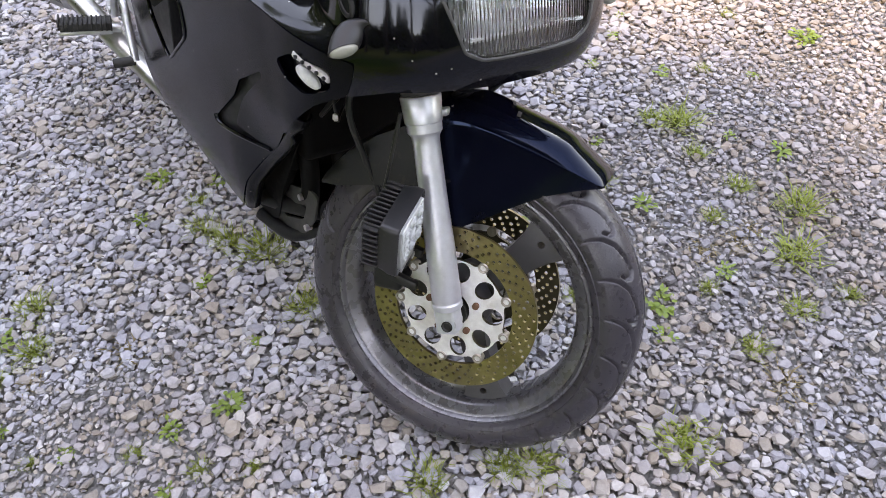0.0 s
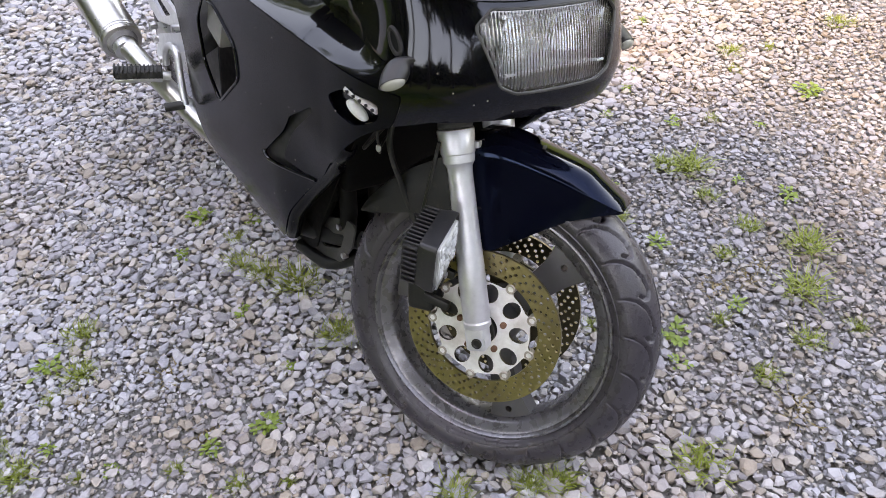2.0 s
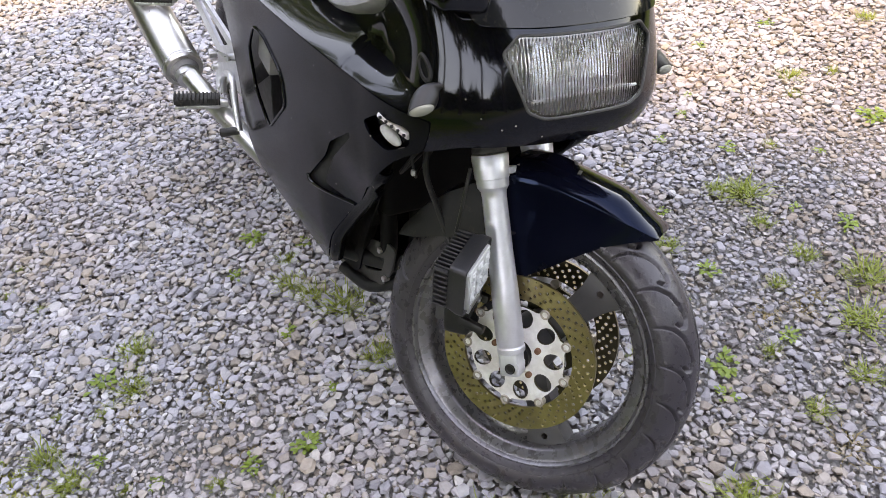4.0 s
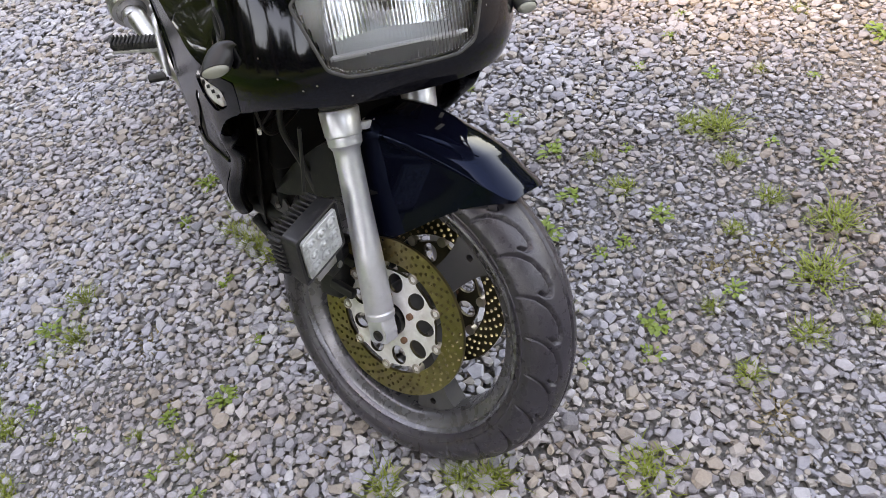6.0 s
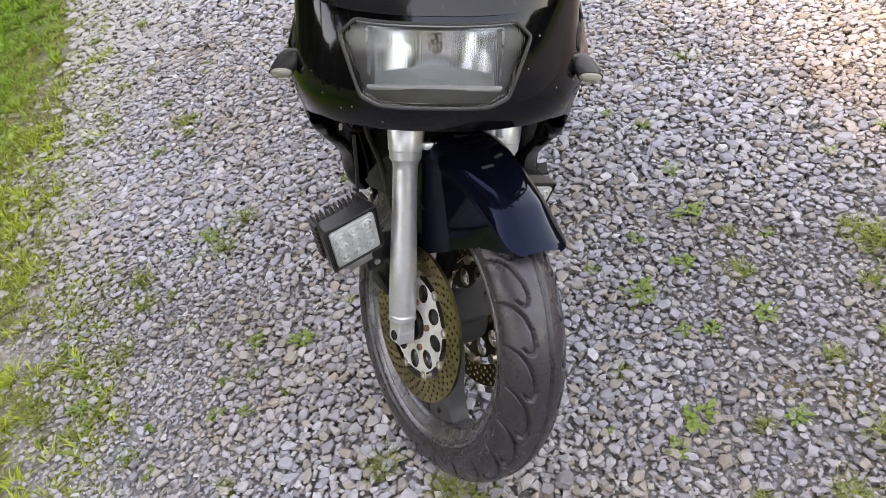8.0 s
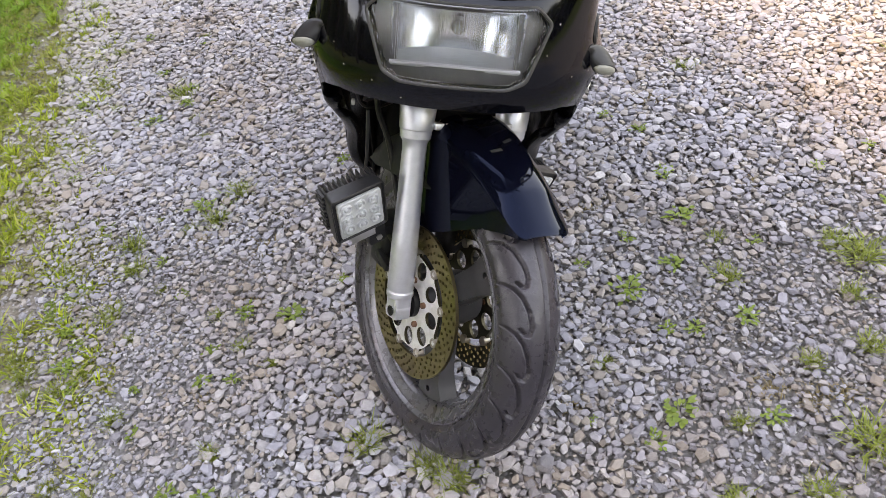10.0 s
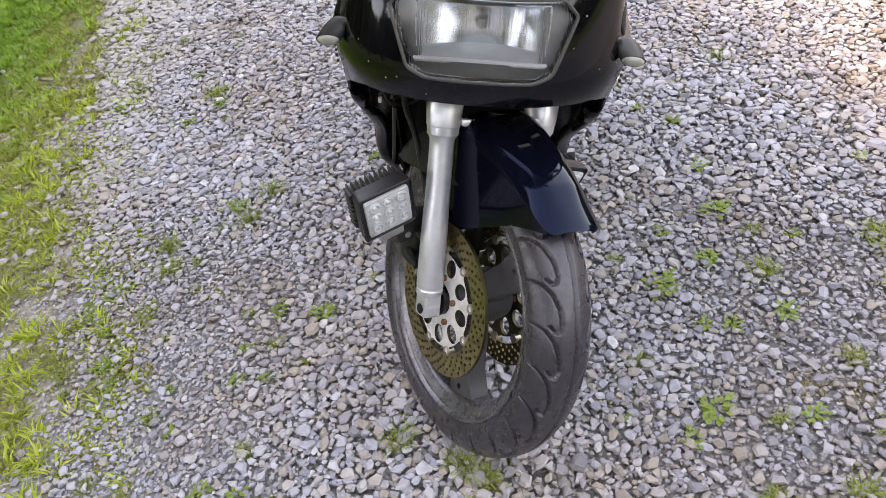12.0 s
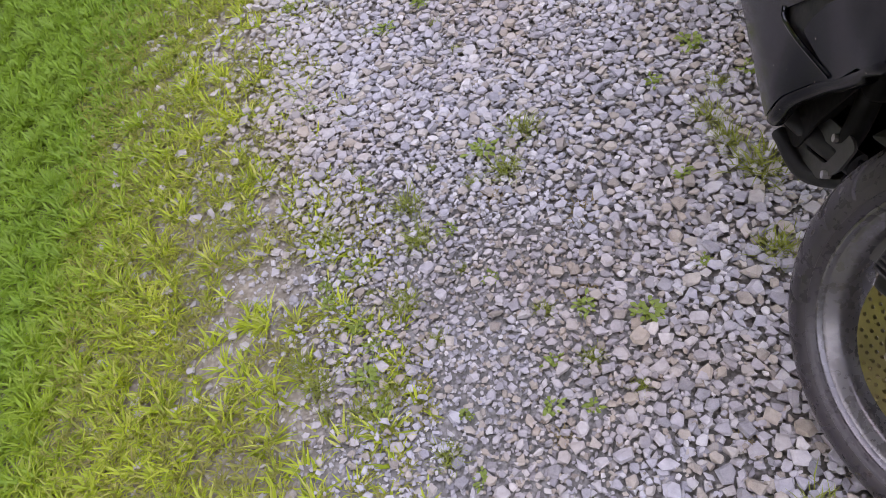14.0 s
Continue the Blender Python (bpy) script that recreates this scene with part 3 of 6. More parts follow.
def blades(places, lengths, widths, lean, up=1.0, mat=None, name="grass", sections=3, droop=0.7, root=None, flat=(0.15, 0.9)):
    """Bent tapering blades of grass in one mesh."""
    n = len(places)
    way = rng.uniform(0, 2 * np.pi, n) if lean is None else lean
    side = np.stack([-np.sin(way), np.cos(way), np.zeros(n)], -1)
    out = np.stack([np.cos(way), np.sin(way), np.zeros(n)], -1)
    tilt = rng.uniform(*flat, n)
    verts = np.zeros((n, sections * 2 + 1, 3))
    for k in range(sections + 1):
        t = k / sections
        reach = lengths * (np.sin(tilt) * t + droop * 0.45 * t * t * np.sin(tilt + 0.3))
        rise = lengths * up * (np.cos(tilt) * t - droop * 0.35 * t * t * t)
        mid = places + out * reach[:, None] + np.array((0, 0, 1.0)) * rise[:, None]
        w = widths * (1 - t ** 1.6) * 0.5
        if k < sections:
            verts[:, 2 * k] = mid - side * w[:, None]
            verts[:, 2 * k + 1] = mid + side * w[:, None]
        else:
            verts[:, 2 * k] = mid
    quads = np.array([[2 * k, 2 * k + 1, 2 * k + 3, 2 * k + 2] for k in range(sections - 1)])
    tip = np.array([[2 * sections - 2, 2 * sections - 1, 2 * sections]])
    step = (np.arange(n) * (sections * 2 + 1))[:, None, None]
    if root is not None:
        every = (quads[None] + step).reshape(-1, 4)
        foot = np.isin(every % (sections * 2 + 1), (0, 1)).any(1)
        low = np.c_[np.full(foot.sum(), n * (sections * 2 + 1)), every[foot][:, 2], every[foot][:, 3]]
        return raw_mesh(name, np.r_[verts.reshape(-1, 3), [root]], [every[~foot], np.r_[low, (tip[None] + step).reshape(-1, 3)]], mat, smooth=True)
    return raw_mesh(name, verts.reshape(-1, 3), [(quads[None] + step).reshape(-1, 4), (tip[None] + step).reshape(-1, 3)], mat, smooth=True)


# lawn: thick away from the drive, in low spreading tufts with bare soil between near its edge
cx, cy = scatter(-2.75, -0.75, -0.9, 4.0, 0.030, 0.8)
over = drive_edge(cy) - cx
rim = np.minimum.reduce([cx + 2.75, cy + 0.9, 4.0 - cy])
clump = np.array([0.45 * noise.noise((p * 6.0, q * 6.0, 1.0)) + 1.1 * noise.noise((p * 21.0, q * 21.0, 5.0)) for p, q in zip(cx, cy)])
want = np.clip((over + 0.16) / 0.80, 0, 1)
keep = (rng.uniform(size=len(cx)) < rim / 0.4) & (over > -0.16) & (clump > 0.28 - 0.95 * want ** 2.0)
cx, cy, clump, want = cx[keep], cy[keep], clump[keep], want[keep]
count = rng.integers(10, 20, len(cx)) + (10 * want ** 3).astype(int)
owner = np.repeat(np.arange(len(cx)), count)
way = rng.uniform(0, 2 * np.pi, len(owner))
off = 0.014 * rng.uniform(0.0, 1.0, len(owner)) ** 0.6
px, py = cx[owner] + off * np.cos(way), cy[owner] + off * np.sin(way)
size = (rng.uniform(0.024, 0.046, len(cx)) * (0.80 + 0.70 * np.clip(clump, -0.6, 0.8) + 0.35 * want))[owner]
length = size * rng.uniform(0.55, 1.25, len(owner))
tagged(new("lawn_grass", blades(np.stack([px, py, np.full(len(px), -0.004)], -1), length, rng.uniform(0.0035, 0.0080, len(px)), way + rng.normal(0, 0.5, len(owner)), mat=GRASS,
                                name="lawn_grass", flat=(0.25, 1.15), sections=2)), label="patchy yellow-green lawn grass beside the gravel", category="grass", kind="stuff")


# short sparse grass creeping between the stones along the edge
cx, cy = scatter(-1.95, -0.70, -0.7, 3.6, 0.019, 0.8)
over = drive_edge(cy) - cx
patchy = np.array([noise.noise((p * 5.0, q * 5.0, 9.0)) + 0.7 * noise.noise((p * 23.0, q * 23.0, 2.0)) for p, q in zip(cx, cy)])
keep = (over > -0.20) & (over < 0.62) & (patchy > 0.24 - 0.80 * np.clip((over + 0.20) / 0.55, 0, 1) ** 1.4)
cx, cy = cx[keep], cy[keep]
owner = np.repeat(np.arange(len(cx)), 7)
way = rng.uniform(0, 2 * np.pi, len(owner))
off = 0.007 * rng.uniform(0.0, 1.0, len(owner))
places = np.stack([cx[owner] + off * np.cos(way), cy[owner] + off * np.sin(way), np.full(len(owner), 0.002)], -1)
tagged(new("edge_grass", blades(places, rng.uniform(0.012, 0.026, len(owner)), rng.uniform(0.0025, 0.0055, len(owner)), way, mat=EDGE_GRASS, name="edge_grass", flat=(0.3, 1.2), sections=2)),
       label="short olive grass creeping between stones at the lawn edge", category="grass", kind="stuff")


# ---- weeds in the gravel ----
def rosette(seed, leaves=30):
    """A low leafy weed about one unit across: several short stems, each with a few oval leaves."""
    r = random.Random(seed)
    b = bmesh.new()
    root = b.verts.new((0, 0, -0.3))
    for k in range(leaves):
        a = k * 2.4 + r.uniform(-0.6, 0.6)
        out, high = r.uniform(0.0, 0.55), r.uniform(0.10, 0.75)
        fx, fy = out * math.cos(a + r.uniform(-0.7, 0.7)), out * math.sin(a + r.uniform(-0.7, 0.7))
        long, wide, rise = r.uniform(0.22, 0.52), r.uniform(0.07, 0.13), r.uniform(-0.10, 0.30)
        c, s = math.cos(a), math.sin(a)
        rows = []
        for t, w in ((0.0, 0.10), (0.3, 0.75), (0.55, 1.0), (0.8, 0.65), (1.0, 0.04)):
            w *= wide * r.uniform(0.85, 1.15)
            z = high * (1 - 0.5 * out) + rise * t * (1.5 - 1.1 * t)
            rows.append([(fx + c * long * t - s * w * q, fy + s * long * t + c * w * q, z + 0.30 * abs(q) * w) for q in (-1, 0, 1)])
        made = loft(b, rows, closed=False)
        b.faces.new((root, made[0][2], made[0][0]))
    return b


def tuft(seed, count=60):
    """A tuft of thin bent grass about one unit high."""
    n = np.random.default_rng(seed)
    spots = np.c_[n.normal(0, 0.32, (count, 2)), np.zeros(count)]
    return spots, n.uniform(0.45, 1.05, count), n.uniform(0.034, 0.062, count)


rosette_meshes, tuft_meshes, dry_meshes = [], [], []
for k in range(5):
    ob = finish("weed", rosette(k, 26 + 5 * k), WEED)
    rosette_meshes.append(ob.data)
    bpy.data.objects.remove(ob)
    s, l, w = tuft(20 + k, 130)
    tuft_meshes.append(blades(s, l, w, None, up=1.1, mat=TUFT, name="grass_tuft", root=(0, 0, -0.4)))
    s, l, w = tuft(40 + k, 46)
    dry_meshes.append(blades(s, l * 0.8, w * 1.2, None, up=0.5, mat=DRY, name="dry_weed", root=(0, 0, -0.4)))

WEEDS_NEAR = [(-0.21, 1.1, 35), (-0.32, 0.99, 25), (-0.11, 0.98, 20), (-0.31, 0.69, 20), (-0.73, 0.85, 32), (-0.43, 0.36, 28), (-0.81, 0.63, 18),
              (-0.31, 0.46, 15), (-0.99, 1.38, 26), (-1.02, 1.73, 22), (-1.0, 0.78, 16), (-0.56, 0.18, 22), (-0.62, 0.28, 16), (-0.79, 0.19, 16),
              (-0.98, 0.29, 28), (-1.03, 0.46, 20), (-1.01, 0.4, 20), (-0.89, 1.47, 28), (-0.73, 0.48, 14), (-0.55, 0.39, 26),
              (-0.66, -0.1, 24), (-0.58, -0.12, 24)]
WEEDS_FAR = [(0.6, 0.15, 32), (0.38, -0.07, 32), (0.32, -0.13, 26), (1.06, 0.46, 30), (0.96, 0.63, 22), (1.22, 0.75, 20), (1.12, 0.69, 20), (1.49, 0.27, 36),
             (0.99, 0.03, 28), (1.52, 0.95, 25), (1.81, 0.89, 25), (0.96, 0.16, 18), (0.7, 0.39, 15), (0.48, 0.14, 24), (0.37, 0.28, 34), (0.41, 0.46, 20),
             (0.56, 0.51, 34), (0.49, 0.35, 24), (0.28, 0.39, 20), (0.56, 0.92, 26), (0.57, 0.7, 24), (0.21, -0.06, 12), (1.23, 0.27, 16), (0.42, 0.15, 18), (0.56, -0.11, 22), (0.48, 1.02, 20)]
TUFTS_NEAR = [(-0.2, 0.77, 50), (-0.15, 0.68, 60), (-0.22, 0.85, 45), (-0.18, 0.95, 30), (-0.63, 0.9, 50), (-0.91, 0.71, 50), (-0.17, 0.47, 45), (-0.92, 1.55, 55),
              (-1.24, 1.69, 35), (-1.24, 1.96, 35), (-1.47, 2.29, 30), (-1.29, 2.56, 40), (-1.49, 2.49, 35), (-0.91, 0.45, 30), (-0.55, 0.28, 24), (-0.93, 0.26, 28),
              (-0.99, 0.21, 28), (-0.82, 0.11, 30), (-0.58, -0.01, 28), (-0.25, -0.04, 42), (-1.09, 0.65, 26), (-1.06, 0.22, 24), (-1.15, 1.51, 28), (-0.79, 0.52, 20),
              (-1.08, 0.28, 30), (-1.12, 0.34, 30), (-0.13, -0.11, 40), (-0.08, -0.15, 40), (-0.47, 0.21, 20), (-0.68, 0.78, 40), (-0.88, 0.61, 36)]
TUFTS_FAR = [(0.85, -0.11, 55), (0.71, -0.19, 50), (0.43, -0.27, 35), (0.49, -0.11, 25), (0.81, 0.03, 40), (0.92, 0.29, 60), (0.88, 0.35, 40), (0.84, 0.18, 35),
             (1.54, 0.59, 40), (1.16, 0.39, 25), (2.06, 0.65, 45), (1.96, 0.44, 45), (0.15, -0.3, 45), (0.62, 0.42, 28), (0.6, 0.28, 34), (0.79, 1.23, 36),
             (0.68, 0.01, 30), (0.27, 0.08, 24), (0.58, -0.28, 30), (0.69, -0.33, 30), (1.65, 0.52, 28), (1.41, 1.15, 22), (1.45, 0.51, 26), (-0.84, -0.11, 34)]
DRY_SPOTS = [(-0.53, 0.64, 50), (-0.72, 0.71, 40), (-0.55, 0.42, 40), (0.71, -0.07, 40), (0.4, -0.36, 50), (0.34, 0.6, 30), (0.63, 1.08, 50), (0.78, 0.61, 30),
             (0.58, -0.04, 40), (0.18, -0.01, 34), (-0.32, 0.1, 30), (-0.62, 0.13, 30), (0.65, -0.08, 34)]
pick = random.Random(3)
for _ in range(70):
    y = pick.uniform(-0.25, 2.3)
    x = float(drive_edge(y)) + 0.02 + 0.55 * pick.random() ** 1.6
    (TUFTS_NEAR if pick.random() < 0.7 else WEEDS_NEAR).append((x, y, pick.uniform(11, 24)))
for spots, meshes, name, label, category, group in (
        (WEEDS_NEAR + WEEDS_FAR, rosette_meshes, "weed", "small bright green broad-leaved weed growing through gravel", "weed", "weeds in the gravel"),
        (TUFTS_NEAR + TUFTS_FAR, tuft_meshes, "grass_tuft", "thin yellow-green grass tuft growing through gravel", "grass tuft", "grass tufts in the gravel"),
        (DRY_SPOTS, dry_meshes, "withered_weed", "withered reddish-brown weed flattened on the gravel", "weed", "withered weeds in the gravel")):
    for x, y, size in spots:
        ob = new(name, pick.choice(meshes))
        s, wide = size / 1000 * (1.15 if name == "weed" else 1.08), pick.uniform(0.95, 1.45)
        ob.matrix_basis = Matrix.Translation((x, y, 0.004)) @ Matrix.Rotation(pick.uniform(0, 6.28), 4, "Z") @ Matrix.Diagonal((s * wide, s * wide, s * 0.85, 1))
        tagged(ob, label=label, category=category, group=group)


# ---- the motorcycle ----
LEAN, YAW, STEER, RAKE, TRAIL, WHEEL_R = 12.0, -6.5, 32.5, 26.0, 0.095, 0.300
motorcycle = new("motorcycle")
motorcycle.matrix_basis = Matrix.Translation((-0.133, 0.058, 0.013)) @ Matrix.Rotation(radians(YAW), 4, "Z") @ Matrix.Rotation(radians(LEAN), 4, "Y")
tagged(motorcycle, label="dusty black faired sport motorcycle leaning on its side stand on gravel", category="motorcycle")
_axis, _foot = Vector((0, math.sin(radians(RAKE)), math.cos(radians(RAKE)))), Vector((0, -TRAIL, 0))
FRONT = Matrix.Translation(_foot) @ Matrix.Rotation(radians(STEER), 4, _axis) @ Matrix.Translation(-_foot) @ Matrix.Translation((0, 0, WHEEL_R))


def rotated(points, degrees):
    c, s = math.cos(radians(degrees)), math.sin(radians(degrees))
    return [(x * c - y * s, x * s + y * c) for x, y in points]


# -- wheels
def tyre_mesh(radius, half_width, segments, across, tread, name):
    """A tyre about the x axis with its tread cut in."""
    prof = []
    for k in range(across + 1):
        u = -1 + 2 * k / across
        a = u * radians(78)
        x = half_width * math.sin(a) / math.sin(radians(78))
        prof.append((x, radius - half_width * 0.98 * (1 - math.cos(a)) * 1.02, u))
    wall = [(half_width * 0.985, radius - half_width * 1.00), (half_width * 0.93, radius - half_width * 1.14), (half_width * 0.86, radius - half_width * 1.26), (half_width * 0.80, radius - half_width * 1.30)]
    rows_x = [-w[0] for w in wall[::-1]] + [p[0] for p in prof] + [w[0] for w in wall]
    rows_r = [w[1] for w in wall[::-1]] + [p[1] for p in prof] + [w[1] for w in wall]
    rows_u = [-9] * 4 + [p[2] for p in prof] + [9] * 4
    x, r, u = np.array(rows_x), np.array(rows_r), np.array(rows_u)
    t = np.arange(segments) / segments
    depth = np.zeros((segments, len(x)))
    if tread:
        # each groove runs in from the shoulder, bends along the tread and hooks back
        path = [(0.0, 1.02), (0.004, 0.85), (0.014, 0.66), (0.032, 0.49), (0.058, 0.37), (0.082, 0.335), (0.094, 0.39), (0.093, 0.48), (0.084, 0.57)]
        girth, repeats = 2 * np.pi * radius, 24
        for sign, shift in ((1, 0.0), (-1, 0.5)):
            for turn in (-2, -1, 0, 1, 2):
                a = (((t * repeats + shift) % 1.0)[:, None] + turn) * girth / repeats
                v = sign * u[None]
                best = np.full((segments, len(x)), 1.0)
                for (a0, v0), (a1, v1) in zip(path, path[1:]):
                    da, dv = a1 - a0, (v1 - v0) * half_width * 1.25
                    pa, pv = a - a0, (v - v0) * half_width * 1.25
                    k = np.clip((pa * da + pv * dv) / (da * da + dv * dv), 0, 1)
                    best = np.minimum(best, np.hypot(pa - k * da, pv - k * dv))
                depth = np.maximum(depth, 0.0075 * np.clip((0.0031 - best) / 0.0014, 0, 1))
        depth = np.maximum(depth, 0.0075 * np.clip((0.0030 - np.abs(u * half_width * 1.25)) / 0.0010, 0, 1)[None])
    rr = r[None] - depth
    ang = 2 * np.pi * t
    verts = np.stack([np.broadcast_to(x[None], rr.shape), rr * np.cos(ang)[:, None], rr * np.sin(ang)[:, None]], -1).reshape(-1, 3)
    n = len(x)
    i, j = np.meshgrid(np.arange(segments), np.arange(n - 1), indexing="ij")
    a = i * n + j
    b = ((i + 1) % segments) * n + j
    faces = np.stack([a, b, b + 1, a + 1], -1).reshape(-1, 4)
    return raw_mesh(name, verts, [faces], RUBBER, smooth=True)


front_tyre = new("front_tyre", tyre_mesh(WHEEL_R, 0.0565, 1140, 80, True, "front_tyre"))
front_tyre.parent, front_tyre.matrix_basis = motorcycle, FRONT
tagged(front_tyre, label="dusty black road tyre with curved tread grooves")
for sign in (-1, 1):
    b = bmesh.new()
    turned(b, [(sign * 0.0545, 0.2420), (sign * 0.0560, 0.2400), (sign * 0.0553, 0.2385), (sign * 0.0540, 0.2400)], 160)
    part("sidewall_ridge", b, RUBBER, front_tyre)


def rim_mesh():
    b = bmesh.new()
    half = [(0.0475, 0.2290), (0.0500, 0.2275), (0.0505, 0.2240), (0.0480, 0.2215), (0.0440, 0.2190), (0.0415, 0.2120), (0.0370, 0.2070), (0.0355, 0.2030),
            (0.0315, 0.1985), (0.0240, 0.1955), (0.0150, 0.1940), (0.0, 0.1935)]
    outer = [(0.0, 0.2060), (0.0300, 0.2080), (0.0380, 0.2160), (0.0440, 0.2280)]
    prof = half + [(-x, r) for x, r in half[-2::-1]] + [(-x, r) for x, r in outer[::-1]] + outer[1:]
    turned(b, prof, 144)
    return b


front_rim = part("front_rim", rim_mesh(), RIM, motorcycle, "dusty grey three-spoke cast wheel rim", m=FRONT)


def spoke_mesh():
    """One wide flat spoke along +y, with a drilled end."""
    out = [(0.040, -0.026), (0.085, -0.024), (0.130, -0.026), (0.165, -0.031), (0.198, -0.044), (0.198, 0.044), (0.165, 0.031), (0.130, 0.026), (0.085, 0.024), (0.040, 0.026)]
    b = sheet(rounded(out, 0.012), [circle(0.0062, 14, 0.178, 0.0)], step=0.012, shape=lambda u, v: (-0.021 + 0.004 * (v / 0.04) ** 2 + 0.002 * math.sin(u * 60), u, v), thick=0.0)
    made = bmesh.ops.extrude_face_region(b, geom=b.faces[:])["geom"]
    for v in made:
        if isinstance(v, bmesh.types.BMVert):
            v.co.x = -v.co.x
    return b


spoke_data = None
for k in range(3):
    turn = Matrix.Rotation(radians(121 + 120 * k), 4, "X")
    if spoke_data is None:
        first = part("spoke", spoke_mesh(), SPOKE_GREY, front_rim, m=turn)
        spoke_data = first.data
    else:
        ob = new("spoke", spoke_data)
        ob.parent, ob.matrix_basis = front_rim, turn
b = bmesh.new()
turned(b, [(-0.058, 0.030), (-0.058, 0.046), (-0.035, 0.052), (0.035, 0.052), (0.058, 0.046), (0.058, 0.030)], 48)
part("wheel_hub", b, SPOKE_GREY, front_rim)


# -- brake discs
def disc_mesh():
    holes = []
    for k in range(36):
        base = k * 10.0
        for r, shift in ((0.109, 0.0), (0.1165, 3.4), (0.124, 6.8), (0.1315, 2.0), (0.139, 5.4)):
            a = radians(base + shift)
            holes.append(circle(0.0032, 8, r * math.cos(a), r * math.sin(a)))
    return sheet(circle(0.1450, 120), [circle(0.1035, 96)] + holes, shape=lambda u, v: (0, u, v), thick=0.006)


def carrier_mesh():
    out = []
    for k in range(216):
        a = 2 * math.pi * k / 216
        lug = max(0.0, math.cos(9 * a)) ** 3
        out.append(((0.0895 + 0.012 * lug) * math.cos(a), (0.0895 + 0.012 * lug) * math.sin(a)))
    holes = []
    for k in range(9):
        a = radians(40 * k + 20)
        holes.append(rotated(circle(0.0160, 20, 0.0690, 0.0, sx=1.12, sy=0.92), math.degrees(a)))
    holes += [circle(0.0290, 40)]
    return sheet(out, holes, shape=lambda u, v: (0, u, v), thick=0.006)


disc_data, carrier_data = None, None
for sign in (-1, 1):
    place = FRONT @ Matrix.Translation((sign * 0.063, 0.002, 0.003)) @ Matrix.Rotation(radians(26), 4, "X")
    if disc_data is None:
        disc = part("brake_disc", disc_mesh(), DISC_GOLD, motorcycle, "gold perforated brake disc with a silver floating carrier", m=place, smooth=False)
        # wheel-side face coloured dark to read as shaded
        disc.data.materials.append(DISC_SHADE)
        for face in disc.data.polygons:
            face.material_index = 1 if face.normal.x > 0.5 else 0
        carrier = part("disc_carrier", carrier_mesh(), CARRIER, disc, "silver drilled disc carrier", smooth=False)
        # carrier back and hole walls take the same painted shade
        carrier.data.materials.append(DISC_SHADE)
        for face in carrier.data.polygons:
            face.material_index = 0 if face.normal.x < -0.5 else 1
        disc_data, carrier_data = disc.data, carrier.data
        bob = bmesh.new()
        turned(bob, [(-0.0015, 0.0008), (-0.0015, 0.0048), (-0.0078, 0.0052), (-0.0083, 0.0076), (-0.0070, 0.0090), (0.0060, 0.0090), (0.0060, 0.0008)], 18)
        bob_ob = part("bobbin", bob, BOBBIN, disc)
        bob_data = bob_ob.data
        bpy.data.objects.remove(bob_ob)
        bolt = bmesh.new()
        turned(bolt, [(-0.011, 0.0), (-0.011, 0.0040), (-0.0095, 0.0058), (0.004, 0.0058), (0.004, 0.0)], 12, close=False)
        bolt_ob = part("disc_bolt", bolt, RUST, disc)
        bolt_data = bolt_ob.data
        bpy.data.objects.remove(bolt_ob)
    else:
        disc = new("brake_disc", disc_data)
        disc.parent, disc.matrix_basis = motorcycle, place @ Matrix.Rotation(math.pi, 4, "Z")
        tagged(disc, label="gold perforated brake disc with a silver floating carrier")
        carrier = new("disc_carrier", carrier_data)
        carrier.parent = disc
    for k in range(9):
        a = radians(40 * k)
        ob = new("bobbin", bob_data)
        ob.parent, ob.matrix_basis = disc, Matrix.Translation((0, 0.0965 * math.cos(a), 0.0965 * math.sin(a)))
    for k in range(5):
        a = radians(72 * k + 120)
        ob = new("disc_bolt", bolt_data)
        ob.parent, ob.matrix_basis = disc, Matrix.Translation((-0.002, 0.043 * math.cos(a), 0.043 * math.sin(a)))


# -- fork legs
FORK_X, FORK_LOW, FORK_WAY = 0.100, Vector((0, 0.003, 0.020)), Vector((0, 0.4067, 0.9135))


